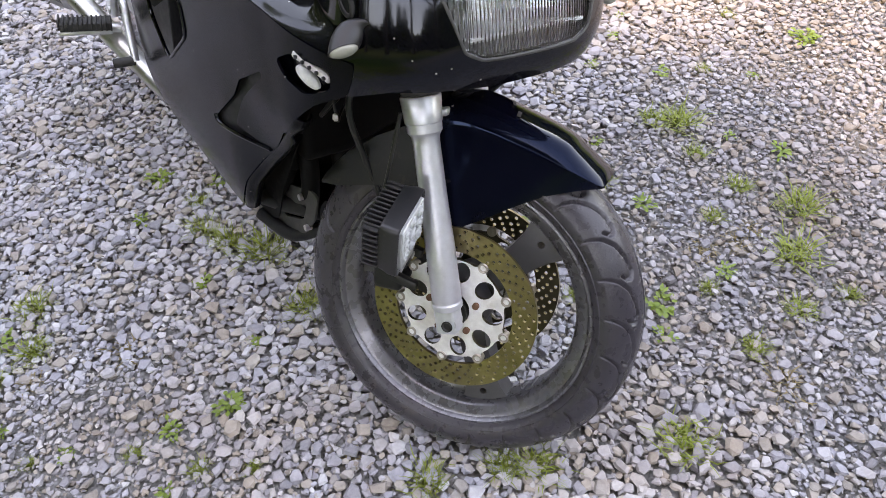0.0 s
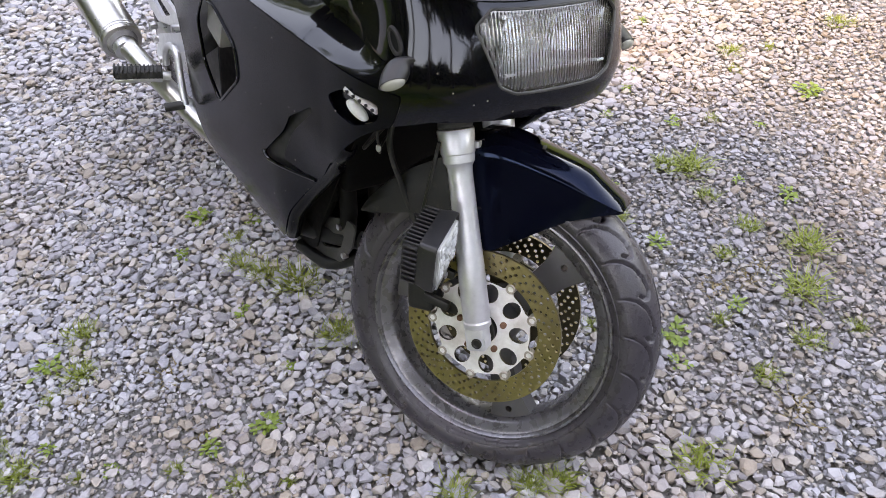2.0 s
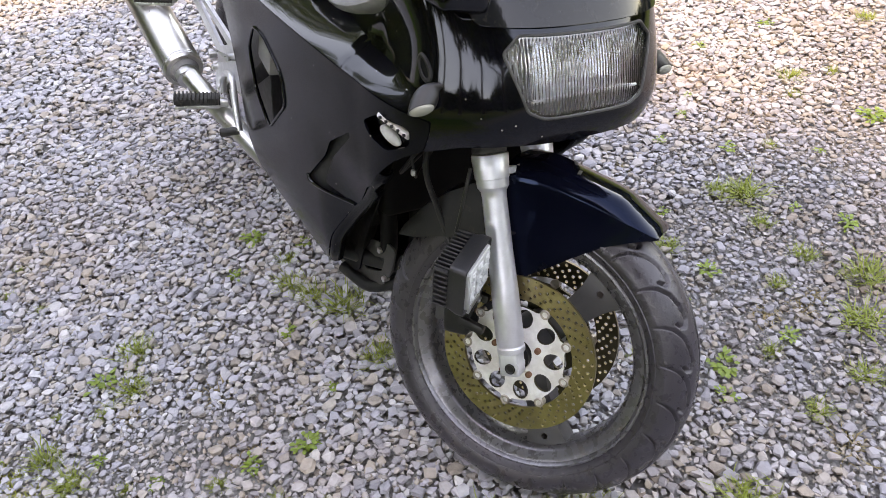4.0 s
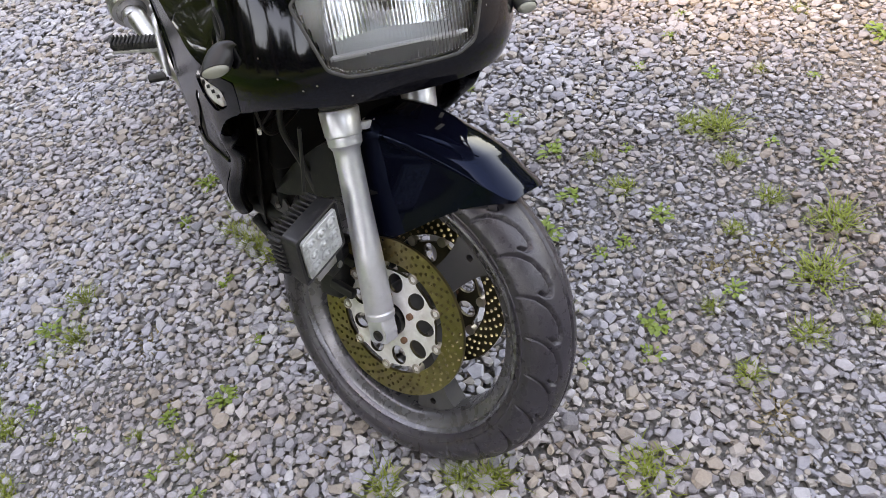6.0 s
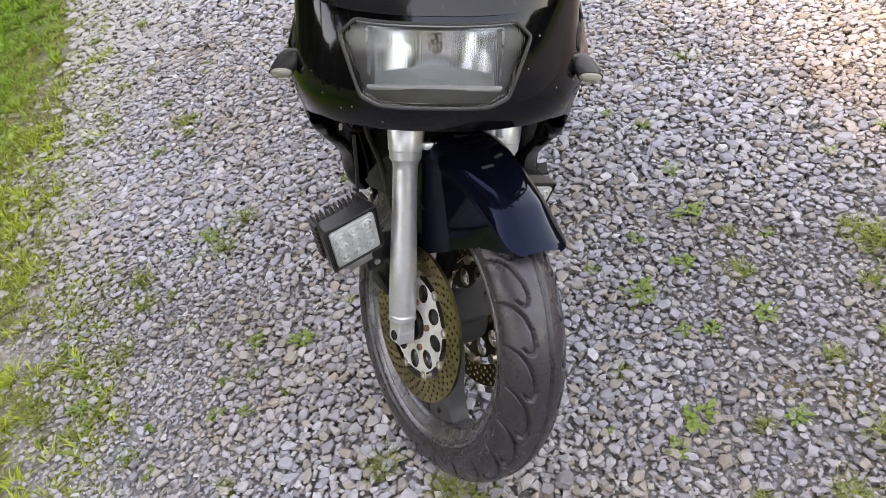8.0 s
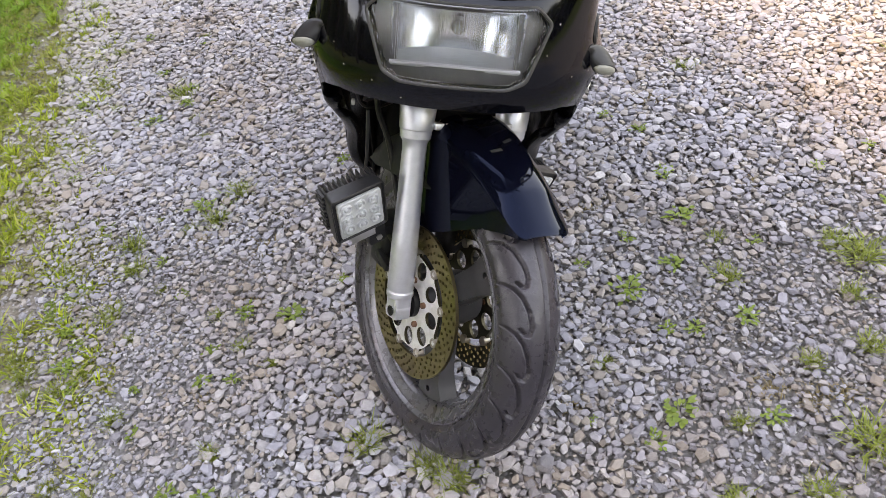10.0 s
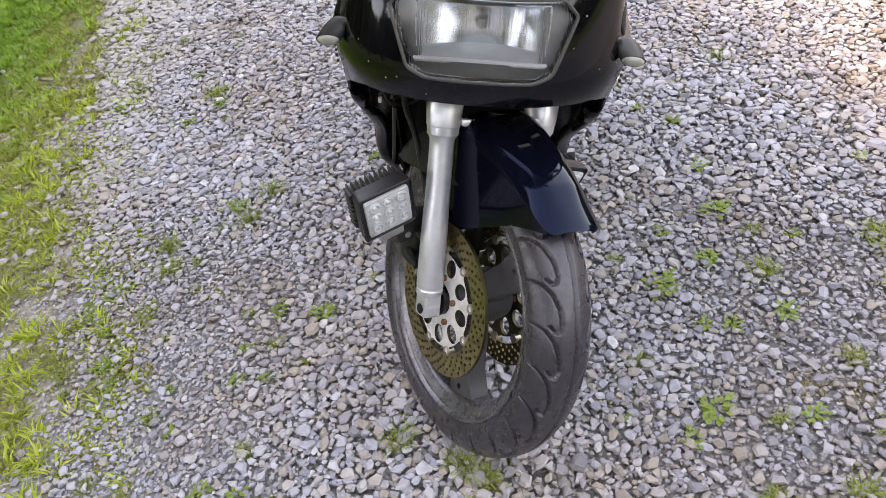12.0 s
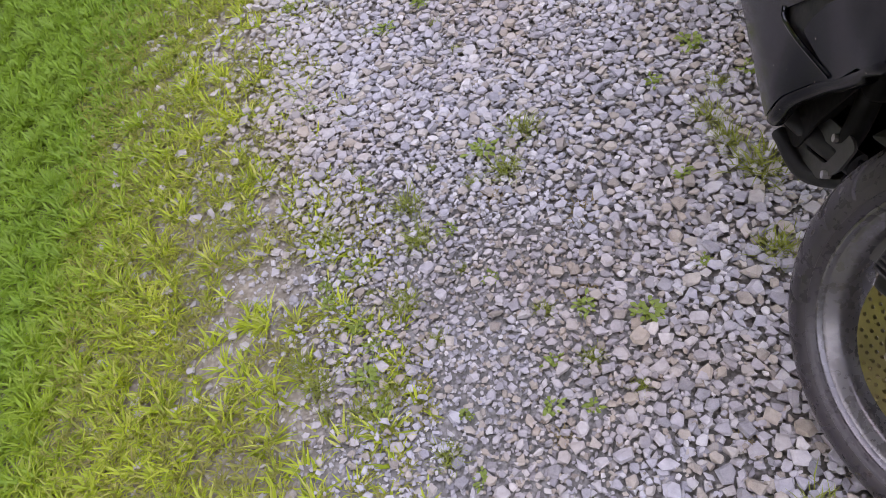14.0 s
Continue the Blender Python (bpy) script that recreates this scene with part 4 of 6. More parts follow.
def fork_leg(sign):
    turn = Vector((0, 0, 1)).rotation_difference(FORK_WAY).to_matrix().to_4x4()
    place = FRONT @ Matrix.Translation((sign * FORK_X, *FORK_LOW[1:])) @ turn
    b = bmesh.new()
    prof = [(0.0, 0.0), (0.0, 0.0225), (0.003, 0.0245), (0.010, 0.0247), (0.012, 0.0232), (0.0145, 0.0232), (0.016, 0.0242), (0.110, 0.0236), (0.180, 0.0216), (0.272, 0.0208), (0.282, 0.0216), (0.288, 0.0252), (0.2895, 0.0266),
            (0.3030, 0.0274), (0.3045, 0.0288), (0.342, 0.0312), (0.3445, 0.0298), (0.346, 0.0)]
    turned(b, prof, 40, axis="Z", close=False)
    leg = part("fork_leg", b, FORK, motorcycle, "silver cast fork lower leg", m=place)
    b = bmesh.new()
    block(b, (0.030, 0.020, 0.012), (-sign * 0.034, -0.020, 0.312), 0.004)
    tube(b, [(-sign * 0.044, -0.034, 0.312), (-sign * 0.044, -0.008, 0.312)], 0.0085, 12)
    part("fender_mount", b, FORK, leg)
    b = bmesh.new()
    turned(b, [(0.346, 0.0), (0.346, 0.0285), (0.351, 0.0295), (0.357, 0.0275), (0.361, 0.0230), (0.362, 0.0)], 36, axis="Z", close=False)
    part("dust_seal", b, PEG_RUBBER, leg, "black rubber dust seal")
    b = bmesh.new()
    tube(b, [(0, 0, 0.35), (0, 0, 0.72)], 0.0205, 28)
    part("fork_tube", b, CHROME, leg, "chromed fork tube")
    b = bmesh.new()
    block(b, (0.034, 0.036, 0.052), (sign * -0.001, 0.002, -0.016), 0.006, segments=3)
    tube(b, [(-0.015, -0.002, -0.024), (0.015, -0.002, -0.024)], 0.0150, 24)
    part("axle_clamp", b, FORK, leg)
    b = bmesh.new()
    turned(b, [(sign * 0.016, 0.0), (sign * 0.016, 0.0080), (sign * 0.0172, 0.0095), (sign * 0.0186, 0.0095), (sign * 0.0190, 0.0080), (sign * 0.0168, 0.0058), (sign * 0.0168, 0.0)], 20, close=False)
    bmesh.ops.translate(b, verts=b.verts, vec=(0, -0.002, -0.026))
    part("axle_end", b, DARK_METAL, leg)
    return leg


for sign in (-1, 1):
    fork_leg(sign)

b = bmesh.new()
tube(b, [(-0.085, 0, 0), (0.085, 0, 0)], 0.0120, 20)
tube(b, [(-0.078, 0, 0), (-0.058, 0, 0)], 0.026, 24)
tube(b, [(0.058, 0, 0), (0.078, 0, 0)], 0.026, 24)
part("front_axle", b, DARK_METAL, motorcycle, m=FRONT)


def caliper(sign):
    """A twin-piston caliper behind the fork leg, astride its disc."""
    b = bmesh.new()
    block(b, (0.052, 0.052, 0.105), (sign * 0.070, 0.128, 0.046), 0.012, Matrix.Rotation(radians(-14), 3, "X"), 3)
    ob = part("brake_caliper", b, DARK_METAL, motorcycle, "dark brake caliper astride the disc", m=FRONT)
    for dz in (0.015, 0.068):
        b = bmesh.new()
        turned(b, [(0.0, 0.0), (0.0, 0.0088), (-sign * 0.006, 0.0088), (-sign * 0.008, 0.0070), (-sign * 0.008, 0.0)], 20, close=False)
        bmesh.ops.translate(b, verts=b.verts, vec=(sign * 0.044, 0.124 + 0.25 * (dz - 0.046), dz))
        part("piston_cap", b, DARK_METAL, ob)
    for y, z, long in ((0.088, 0.030, 0.050), (0.100, 0.090, 0.060)):
        b = bmesh.new()
        block(b, (0.014, long, 0.016), (sign * 0.098, y, z), 0.004)
        part("caliper_bracket", b, DARK_METAL, ob)


for sign in (-1, 1):
    caliper(sign)


# -- front fender
def fender():
    ys = [-0.152, -0.146, -0.130, -0.105, -0.075, -0.040, 0.0, 0.035, 0.065, 0.095, 0.120]
    top = smooth_table(ys, [0.294, 0.298, 0.305, 0.316, 0.328, 0.333, 0.336, 0.338, 0.339, 0.337, 0.332])
    flat = smooth_table(ys, [0.040, 0.049, 0.055, 0.059, 0.061, 0.063, 0.066, 0.069, 0.072, 0.074, 0.074])
    fold = smooth_table(ys, [0.290, 0.291, 0.294, 0.298, 0.302, 0.306, 0.309, 0.311, 0.311, 0.306, 0.298])
    low = smooth_table(ys, [0.286, 0.284, 0.278, 0.264, 0.244, 0.213, 0.174, 0.141, 0.112, 0.140, 0.200])
    rings = []
    for k in range(69):
        y = -0.152 + 0.272 * k / 68
        t, f, c, l = top(y), flat(y), fold(y), low(y)
        half = [(f - 0.005 * (1 - q), l + (c - l) * q) for q in (0.0, 0.2, 0.4, 0.6, 0.8, 0.93)]
        # a rounded crease above the cheek, flat deck behind, fuller bow in front
        front = eased((-0.030 - y) / 0.11)
        power = 4.6 - 2.2 * front
        half += [(f * q, c + (t - c) * (1 - q ** power) ** 0.85) for q in (1.0, 0.996, 0.985, 0.965, 0.94, 0.90, 0.85, 0.79, 0.72, 0.64, 0.55, 0.45, 0.32, 0.16, 0.0)]
        rings.append([(-x, y, z) for x, z in half] + [(x, y, z) for x, z in half[-2::-1]])
    b = bmesh.new()
    loft(b, rings, closed=False)
    bmesh.ops.recalc_face_normals(b, faces=b.faces)
    thicken(b, 0.003)
    ob = part("front_fender", b, FENDER_PAINT, motorcycle, "glossy black front fender with a painted-in sky-blue sheen and scuffs on top", m=FRONT)
    # rear flap, unpainted plastic
    b = bmesh.new()
    rings = []
    for a, r, w, low in ((72, 0.322, 0.070, 0.10), (60, 0.316, 0.074, 0.10), (48, 0.313, 0.075, 0.085), (36, 0.313, 0.074, 0.060), (26, 0.314, 0.070, 0.03), (22, 0.314, 0.064, 0.006)):
        c, s = math.cos(radians(a)), math.sin(radians(a))
        rings.append([(-w, (r - low) * c, (r - low) * s), (-w, (r - low * 0.4) * c, (r - low * 0.4) * s), (-w * 0.9, r * c, r * s), (-w * 0.4, (r + 0.006) * c, (r + 0.006) * s),
                      (w * 0.4, (r + 0.006) * c, (r + 0.006) * s), (w * 0.9, r * c, r * s), (w, (r - low * 0.4) * c, (r - low * 0.4) * s), (w, (r - low) * c, (r - low) * s)])
    loft(b, rings, closed=False)
    bmesh.ops.recalc_face_normals(b, faces=b.faces)
    thicken(b, 0.003)
    part("fender_flap", b, PLASTIC, ob, "faded grey plastic rear flap")
    for x, y, z, sx in ((-0.020, 0.010, 0.3375, 0.026), (0.012, 0.030, 0.3415, 0.022), (0.030, 0.000, 0.331, 0.010)):
        b = bmesh.new()
        block(b, (sx, 0.006, 0.0012), (x, y, z), 0.0005, Matrix.Rotation(radians(20 + 400 * x), 3, "Z"))
        part("scuff", b, GREY_PLASTIC, ob, "pale scuff mark")


fender()


# -- added square led lamps on the fork legs
def spot_lamp(m, label):
    """A square work lamp: finned housing, lens with nine optics, bracket. It faces -y, its middle at the face."""
    b = bmesh.new()
    half, deep = 0.050, 0.030
    face = rounded([(-half, -half), (half, -half), (half, half), (-half, half)], 0.009, 4)
    loft(b, [[(x * s, y, z * s) for x, z in face] for y, s in ((0.004, 0.93), (0.000, 0.97), (0.001, 1.0), (0.014, 1.0), (0.022, 0.96), (deep, 0.94))])
    ob = part("spot_lamp", b, LAMP_BLACK, motorcycle, label, m=m)
    for k in range(11):
        z = -0.044 + 0.0088 * k
        b = bmesh.new()
        block(b, (0.088, 0.030, 0.0034), (0, deep + 0.013, 0), 0.0012, segments=1)
        part("cooling_fin", b, LAMP_BLACK, ob, m=Matrix.Rotation(math.pi / 2, 4, "Y") @ Matrix.Translation((0, 0, z)))
    for side in (-1, 1):
        for k in range(8):
            b = bmesh.new()
            block(b, (0.012, 0.024, 0.0040), (side * 0.0455, deep + 0.013, -0.038 + 0.0108 * k), 0.001, segments=1)
            part("cooling_fin", b, LAMP_BLACK, ob)
    b = bmesh.new()
    inner = rounded([(-0.041, -0.040), (0.041, -0.040), (0.041, 0.040), (-0.041, 0.040)], 0.006, 4)
    loft(b, [[(x * s, y, z * s) for x, z in inner] for y, s in ((0.003, 1.0), (-0.0015, 1.0), (-0.0025, 0.98))])
    part("lamp_plate", b, LED_BACK, ob, "grey reflector plate")
    for i in range(3):
        for j in range(3):
            b = bmesh.new()
            prof = [(-0.0022, 0.0105), (-0.0050, 0.0098), (-0.0062, 0.0080), (-0.0040, 0.0050), (-0.0072, 0.0030), (-0.0078, 0.0)]
            rows = [[(r * math.cos(a), y, r * math.sin(a)) for a in (2 * math.pi * k / 18 for k in range(18))] for y, r in prof[:-1]]
            loft(b, rows)
            bmesh.ops.translate(b, verts=b.verts, vec=(-0.025 + 0.025 * i, 0.0, -0.022 + 0.0235 * j))
            part("led_optic", b, LED_LENS, ob)
    for k in range(7):
        b = bmesh.new()
        block(b, (0.0016, 0.003, 0.076), (-0.0395 + 0.0016 * k * 0 + (0.0022 * k if k < 4 else 0.0658 + 0.0022 * (k - 3)), -0.0022, 0), 0.0004, segments=1)
        part("lens_rib", b, LED_BACK, ob)
    b = bmesh.new()
    block(b, (0.050, 0.020, 0.005), (0, 0.014, -0.056), 0.0015)
    block(b, (0.046, 0.004, 0.016), (0, 0.003, -0.058), 0.001)
    part("mount_plate", b, BRUSHED, ob, "bright steel mounting plate")
    b = bmesh.new()
    block(b, (0.034, 0.030, 0.040), (0.028, 0.020, -0.078), 0.005)
    block(b, (0.030, 0.022, 0.022), (0.052, 0.022, -0.086), 0.004)
    part("bracket", b, PLASTIC, ob)
    b = bmesh.new()
    tube(b, [(0.030, 0.002, -0.082), (0.030, 0.008, -0.082)], 0.0062, 6)
    part("bolt", b, BRUSHED, ob)
    b = bmesh.new()
    tube(b, spline([(0.0, 0.05, -0.03), (0.03, 0.065, -0.03), (0.05, 0.06, 0.05), (0.06, 0.05, 0.16)], 6), 0.0030, 8)
    if m.translation.x < -0.05:
        part("lamp_wire", b, CABLE, ob)
    else:
        b.free()
    return ob


def lamp_pose(centre, right, upward):
    x = Vector(right).normalized()
    z = Vector(upward)
    z = (z - z.dot(x) * x).normalized()
    y = z.cross(x)
    return FRONT @ Matrix.Translation(centre) @ Matrix((x, y, z)).transposed().to_4x4()


spot_lamp(lamp_pose((-0.192, 0.068, 0.166), (0.098, 0.012, 0.040), (-0.042, 0.0, 0.094)), "square black led spot lamp with cooling fins on the fork leg")
spot_lamp(lamp_pose((0.184, 0.095, 0.170), (0.098, 0.004, -0.016), (0.030, 0.0, 0.092)), "square black led spot lamp with cooling fins on the fork leg")


# -- fairing: a surface over (s, z), s running from the nose's middle round and along the side
WIDTH_Z = [0.10, 0.15, 0.20, 0.26, 0.35, 0.45, 0.60, 0.70, 0.745, 0.768, 0.80, 0.86, 0.95, 1.05, 1.12]
WIDTH_X = [0.03, 0.095, 0.150, 0.186, 0.208, 0.216, 0.227, 0.238, 0.243, 0.246, 0.243, 0.233, 0.226, 0.210, 0.190]
NOSE_Z = [0.62, 0.672, 0.714, 0.754, 0.794, 0.844, 0.889, 0.962, 1.03, 1.12]
NOSE_Y = [0.045, 0.010, -0.026, -0.054, -0.062, -0.050, -0.030, 0.020, 0.078, 0.165]
NOSE_S, NOSE_END, NOSE_POWER = 0.34, 0.22, 0.77


width_at, nose_at = smooth_table(WIDTH_Z, WIDTH_X), smooth_table(NOSE_Z, NOSE_Y)
swell_at = smooth_table([0.0, 0.15, 0.30, 0.60, 0.80, 1.00], [0.95, 0.965, 1.0, 1.03, 1.03, 1.00])


def side_width(y, z):
    return width_at(z) * swell_at(y)


def tucked(s, z):
    """How far the flank draws in towards its lower front edge."""
    return 0.028 * eased((0.62 - z) / 0.2) * eased((0.56 - s) / 0.2)


def shoulder(s, z):
    """How far the upper flank stands back behind the crease."""
    deep = 0.056 * eased((s - 0.20) / 0.16) + 0.046 * eased((s - 0.36) / 0.28)
    return deep * eased((z - 0.768) / 0.032) * (1 - 0.8 * eased((z - 0.815) / 0.13) * (1 - eased((s - 0.36) / 0.2)))


def fairing_point(s, z, inset=0.0):
    sign, s = (-1 if s < 0 else 1), abs(s)
    if s <= NOSE_S:
        a = s / NOSE_S * math.pi / 2
        y0 = nose_at(z) + inset
        x = (side_width(NOSE_END, z) - shoulder(s, z) - tucked(s, z) - inset) * math.sin(a) ** NOSE_POWER
        y = NOSE_END - (NOSE_END - y0) * max(0.0, math.cos(a)) ** NOSE_POWER
    else:
        y = NOSE_END + (s - NOSE_S)
        x = side_width(y, z) - shoulder(s, z) - tucked(s, z) - inset
    return Vector((sign * x, y, z))


def mirrored(points):
    return [(-a, b) for a, b in points][::-1]


SEAM = [(0.300, 0.612), (0.345, 0.700), (0.400, 0.800), (0.420, 0.900), (0.430, 1.035)]
lamp_hole = rounded([(-0.130, 0.873), (-0.107, 0.895), (0.107, 0.895), (0.130, 0.873), (0.102, 0.799), (0.077, 0.788), (-0.077, 0.788), (-0.102, 0.799)], 0.006, 4)


def lamp_s(points):
    """From places across the lamp's front to s on the nose."""
    out = []
    for x, z in points:
        lo, hi = 0.0, NOSE_S
        for _ in range(30):
            mid = (lo + hi) / 2
            lo, hi = (mid, hi) if fairing_point(mid, z).x < abs(x) else (lo, mid)
        out.append((math.copysign(lo, x), z))
    return out


LAMP_OUTLINE = lamp_s(densify(lamp_hole, 0.008))
right_half = [(0.0, 0.744), (0.08, 0.743), (0.15, 0.733), (0.2035, 0.706), (0.2035, 0.7665), (0.3815, 0.7665)] + SEAM[2:] + [(0.30, 1.045), (0.15, 1.05), (0.0, 1.05)]
nose_outline = right_half[:-1] + [(0.0, 1.05)] + mirrored(right_half[1:-1])
aux_hole = rounded([(-0.318, 0.684), (-0.272, 0.676), (-0.230, 0.706), (-0.238, 0.740), (-0.302, 0.733), (-0.332, 0.702)], 0.012, 3)
nose = part("nose_fairing", sheet(nose_outline, [LAMP_OUTLINE], step=0.010, shape=lambda s, z: fairing_point(s, z), thick=0.004), PAINT, motorcycle,
            "glossy black nose fairing specked with dust")

# tinted centre panel above the lamp
part("screen_base", sheet(rounded([(-0.150, 0.906), (0.150, 0.906), (0.158, 1.00), (0.150, 1.10), (-0.150, 1.10), (-0.158, 1.00)], 0.02), step=0.016,
                          shape=lambda s, z: fairing_point(s, z, -0.0055), thick=0.003), SMOKE, motorcycle, "dark tinted screen base")

upper_outline = rounded([(0.3815, 0.7665), (0.400, 0.800), (0.420, 0.900), (0.430, 1.035), (0.60, 1.02), (0.85, 0.98), (1.00, 0.93), (1.10, 0.85), (1.10, 0.7665)], 0.003, 2)
side_outline = [(0.300, 0.612), (0.250, 0.668), (0.2050, 0.705), (0.2050, 0.7645), (1.10, 0.7645), (1.08, 0.62), (1.05, 0.50), (1.045, 0.36), (1.03, 0.26), (0.98, 0.215),
                (0.90, 0.195), (0.80, 0.195), (0.70, 0.205), (0.62, 0.228), (0.575, 0.262), (0.545, 0.305), (0.512, 0.365), (0.455, 0.440), (0.382, 0.515)]
side_outline = rounded(side_outline, 0.006, 3)
vent_hole = rounded([(0.900, 0.620), (0.835, 0.690), (0.770, 0.690), (0.690, 0.640), (0.692, 0.570), (0.828, 0.460), (0.895, 0.530)], 0.022, 4)
scoop_hole = rounded([(0.381, 0.652), (0.473, 0.592), (0.506, 0.546), (0.603, 0.454), (0.590, 0.448), (0.417, 0.484), (0.515, 0.484), (0.505, 0.508), (0.470, 0.560), (0.379, 0.642)], 0.006, 3)
for sign in (-1, 1):
    flip = (lambda pts: mirrored(pts)) if sign < 0 else (lambda pts: pts)
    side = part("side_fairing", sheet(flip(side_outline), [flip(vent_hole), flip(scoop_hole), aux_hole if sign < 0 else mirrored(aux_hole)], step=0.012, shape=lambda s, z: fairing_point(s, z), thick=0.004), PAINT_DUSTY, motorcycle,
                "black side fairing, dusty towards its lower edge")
    part("upper_panel", sheet(flip(upper_outline), step=0.011, shape=lambda s, z: fairing_point(s, z), thick=0.004), PAINT, motorcycle, "glossy black upper fairing panel with a broad shoulder")
    part("scoop_panel", sheet(flip(rounded([(0.365, 0.665), (0.480, 0.610), (0.530, 0.560), (0.622, 0.460), (0.600, 0.435), (0.400, 0.470), (0.370, 0.620)], 0.02)), step=0.016,
                              shape=lambda s, z: fairing_point(s, z, 0.018 - 0.010 * max(0.0, min(1.0, (abs(s) - 0.40) / 0.16))), thick=0.003), PLASTIC, side)
    ring = [fairing_point(a, b, -0.001) for a, b in flip(vent_hole)]
    b = bmesh.new()
    tube(b, ring + ring[:2], 0.0028, 8, caps=False)
    part("vent_trim", b, PAINT, side, "black trim round the side opening")
    # grey duct seen in the opening
    b = bmesh.new()
    block(b, (0.05, 0.075, 0.066), (sign * 0.200, 0.715, 0.628), 0.008, Matrix.Rotation(radians(18), 3, "X"))
    part("air_duct", b, CUP, side, "grey plastic air duct")
    # lip under the scoop
    lip = [fairing_point(a, b, -0.0005) for a, b in flip([(0.605, 0.458), (0.590, 0.447), (0.520, 0.462), (0.417, 0.485)])]
    b = bmesh.new()
    tube(b, spline(lip, 4), 0.0032, 8)
    part("scoop_lip", b, PAINT, side)

# -- headlamp
def lens_shape(s, z):
    return fairing_point(s, z, 0.004)


headlamp = part("headlamp", sheet(LAMP_OUTLINE, step=0.008, shape=lens_shape, thick=0.0), HEADLAMP_GLASS, motorcycle, "wide trapezoid headlamp with fluted glass")
bmh = bmesh.new()
bmh.from_mesh(headlamp.data)
bmesh.ops.recalc_face_normals(bmh, faces=bmh.faces)
thicken(bmh, 0.0025)
bmh.to_mesh(headlamp.data)
bmh.free()
headlamp.data.shade_smooth()
headlamp.visible_shadow = False
rim_line = [fairing_point(a, c, 0.0015) for a, c in LAMP_OUTLINE]
b = bmesh.new()
tube(b, rim_line + rim_line[:2], 0.0024, 8, caps=False)
part("lamp_seal", b, GREY_PLASTIC, headlamp, "dark rubber seal round the glass")
LAMP_AT = Matrix.Translation((0, -0.012, 0.014))
# reflector bowl: a rectangular curved mirror with flat top and bottom shelves, and the surround
b = bmesh.new()
rows = []
for k in range(45):
    x = -0.088 + 0.004 * k
    ring = []
    for j in range(13):
        z = 0.793 + 0.0062 * j
        depth = 0.036 * max(0.0, 1 - (x / 0.100) ** 2) ** 0.7
        tilt = 0.12 + 0.45 * math.exp(-((abs(x) - 0.056) / 0.022) ** 2)
        ring.append((x, -0.004 + depth + tilt * (z - 0.79), z))
    rows.append(ring)
loft(b, rows, closed=False)
part("reflector", b, REFLECTOR, headlamp, "silver curved reflector", m=LAMP_AT)
b = bmesh.new()
for z, thick in ((0.8700, 0.003),):
    block(b, (0.180, 0.085, thick), (0, 0.018 + 0.35 * (z - 0.79), z), 0.0008)
for x in (-0.0905, 0.0905):
    block(b, (0.003, 0.085, 0.080), (x, 0.028, 0.830), 0.0008)
part("reflector_frame", b, REFLECTOR, headlamp, m=LAMP_AT)
b = bmesh.new()
block(b, (0.180, 0.075, 0.003), (0, 0.012, 0.7905), 0.0008)
part("reflector_floor", b, LED_BACK, headlamp, m=LAMP_AT)
b = bmesh.new()
bmesh.ops.create_uvsphere(b, u_segments=24, v_segments=12, radius=1.0, matrix=Matrix.Translation((0, 0.012, 0.838)) @ Matrix.Diagonal((0.012, 0.008, 0.009, 1)))
tube(b, [(0, 0.004, 0.836), (0, 0.030, 0.836)], 0.008, 12)
part("bulb_shield", b, GREY_PLASTIC, headlamp, "grey bulb shield", m=LAMP_AT)
part("lamp_surround", sheet(lamp_s(densify(rounded([(-0.138, 0.877), (-0.110, 0.903), (0.110, 0.903), (0.138, 0.877), (0.108, 0.792), (0.080, 0.780), (-0.080, 0.780), (-0.108, 0.792)], 0.012), 0.008)),
                            [lamp_s(densify([(-0.092, 0.807), (0.092, 0.807), (0.092, 0.882), (-0.092, 0.882)], 0.008))], step=0.012,
                            shape=lambda s, z: fairing_point(s, z, 0.022), thick=0.002), SURROUND, headlamp, "grey inner lamp surround")
b = bmesh.new()
block(b, (0.184, 0.006, 0.0036), (0, -0.032, 0.7985), 0.0012)
part("lamp_frame", b, LAMP_FRAME, headlamp, "pale lower frame of the reflector", m=LAMP_AT)


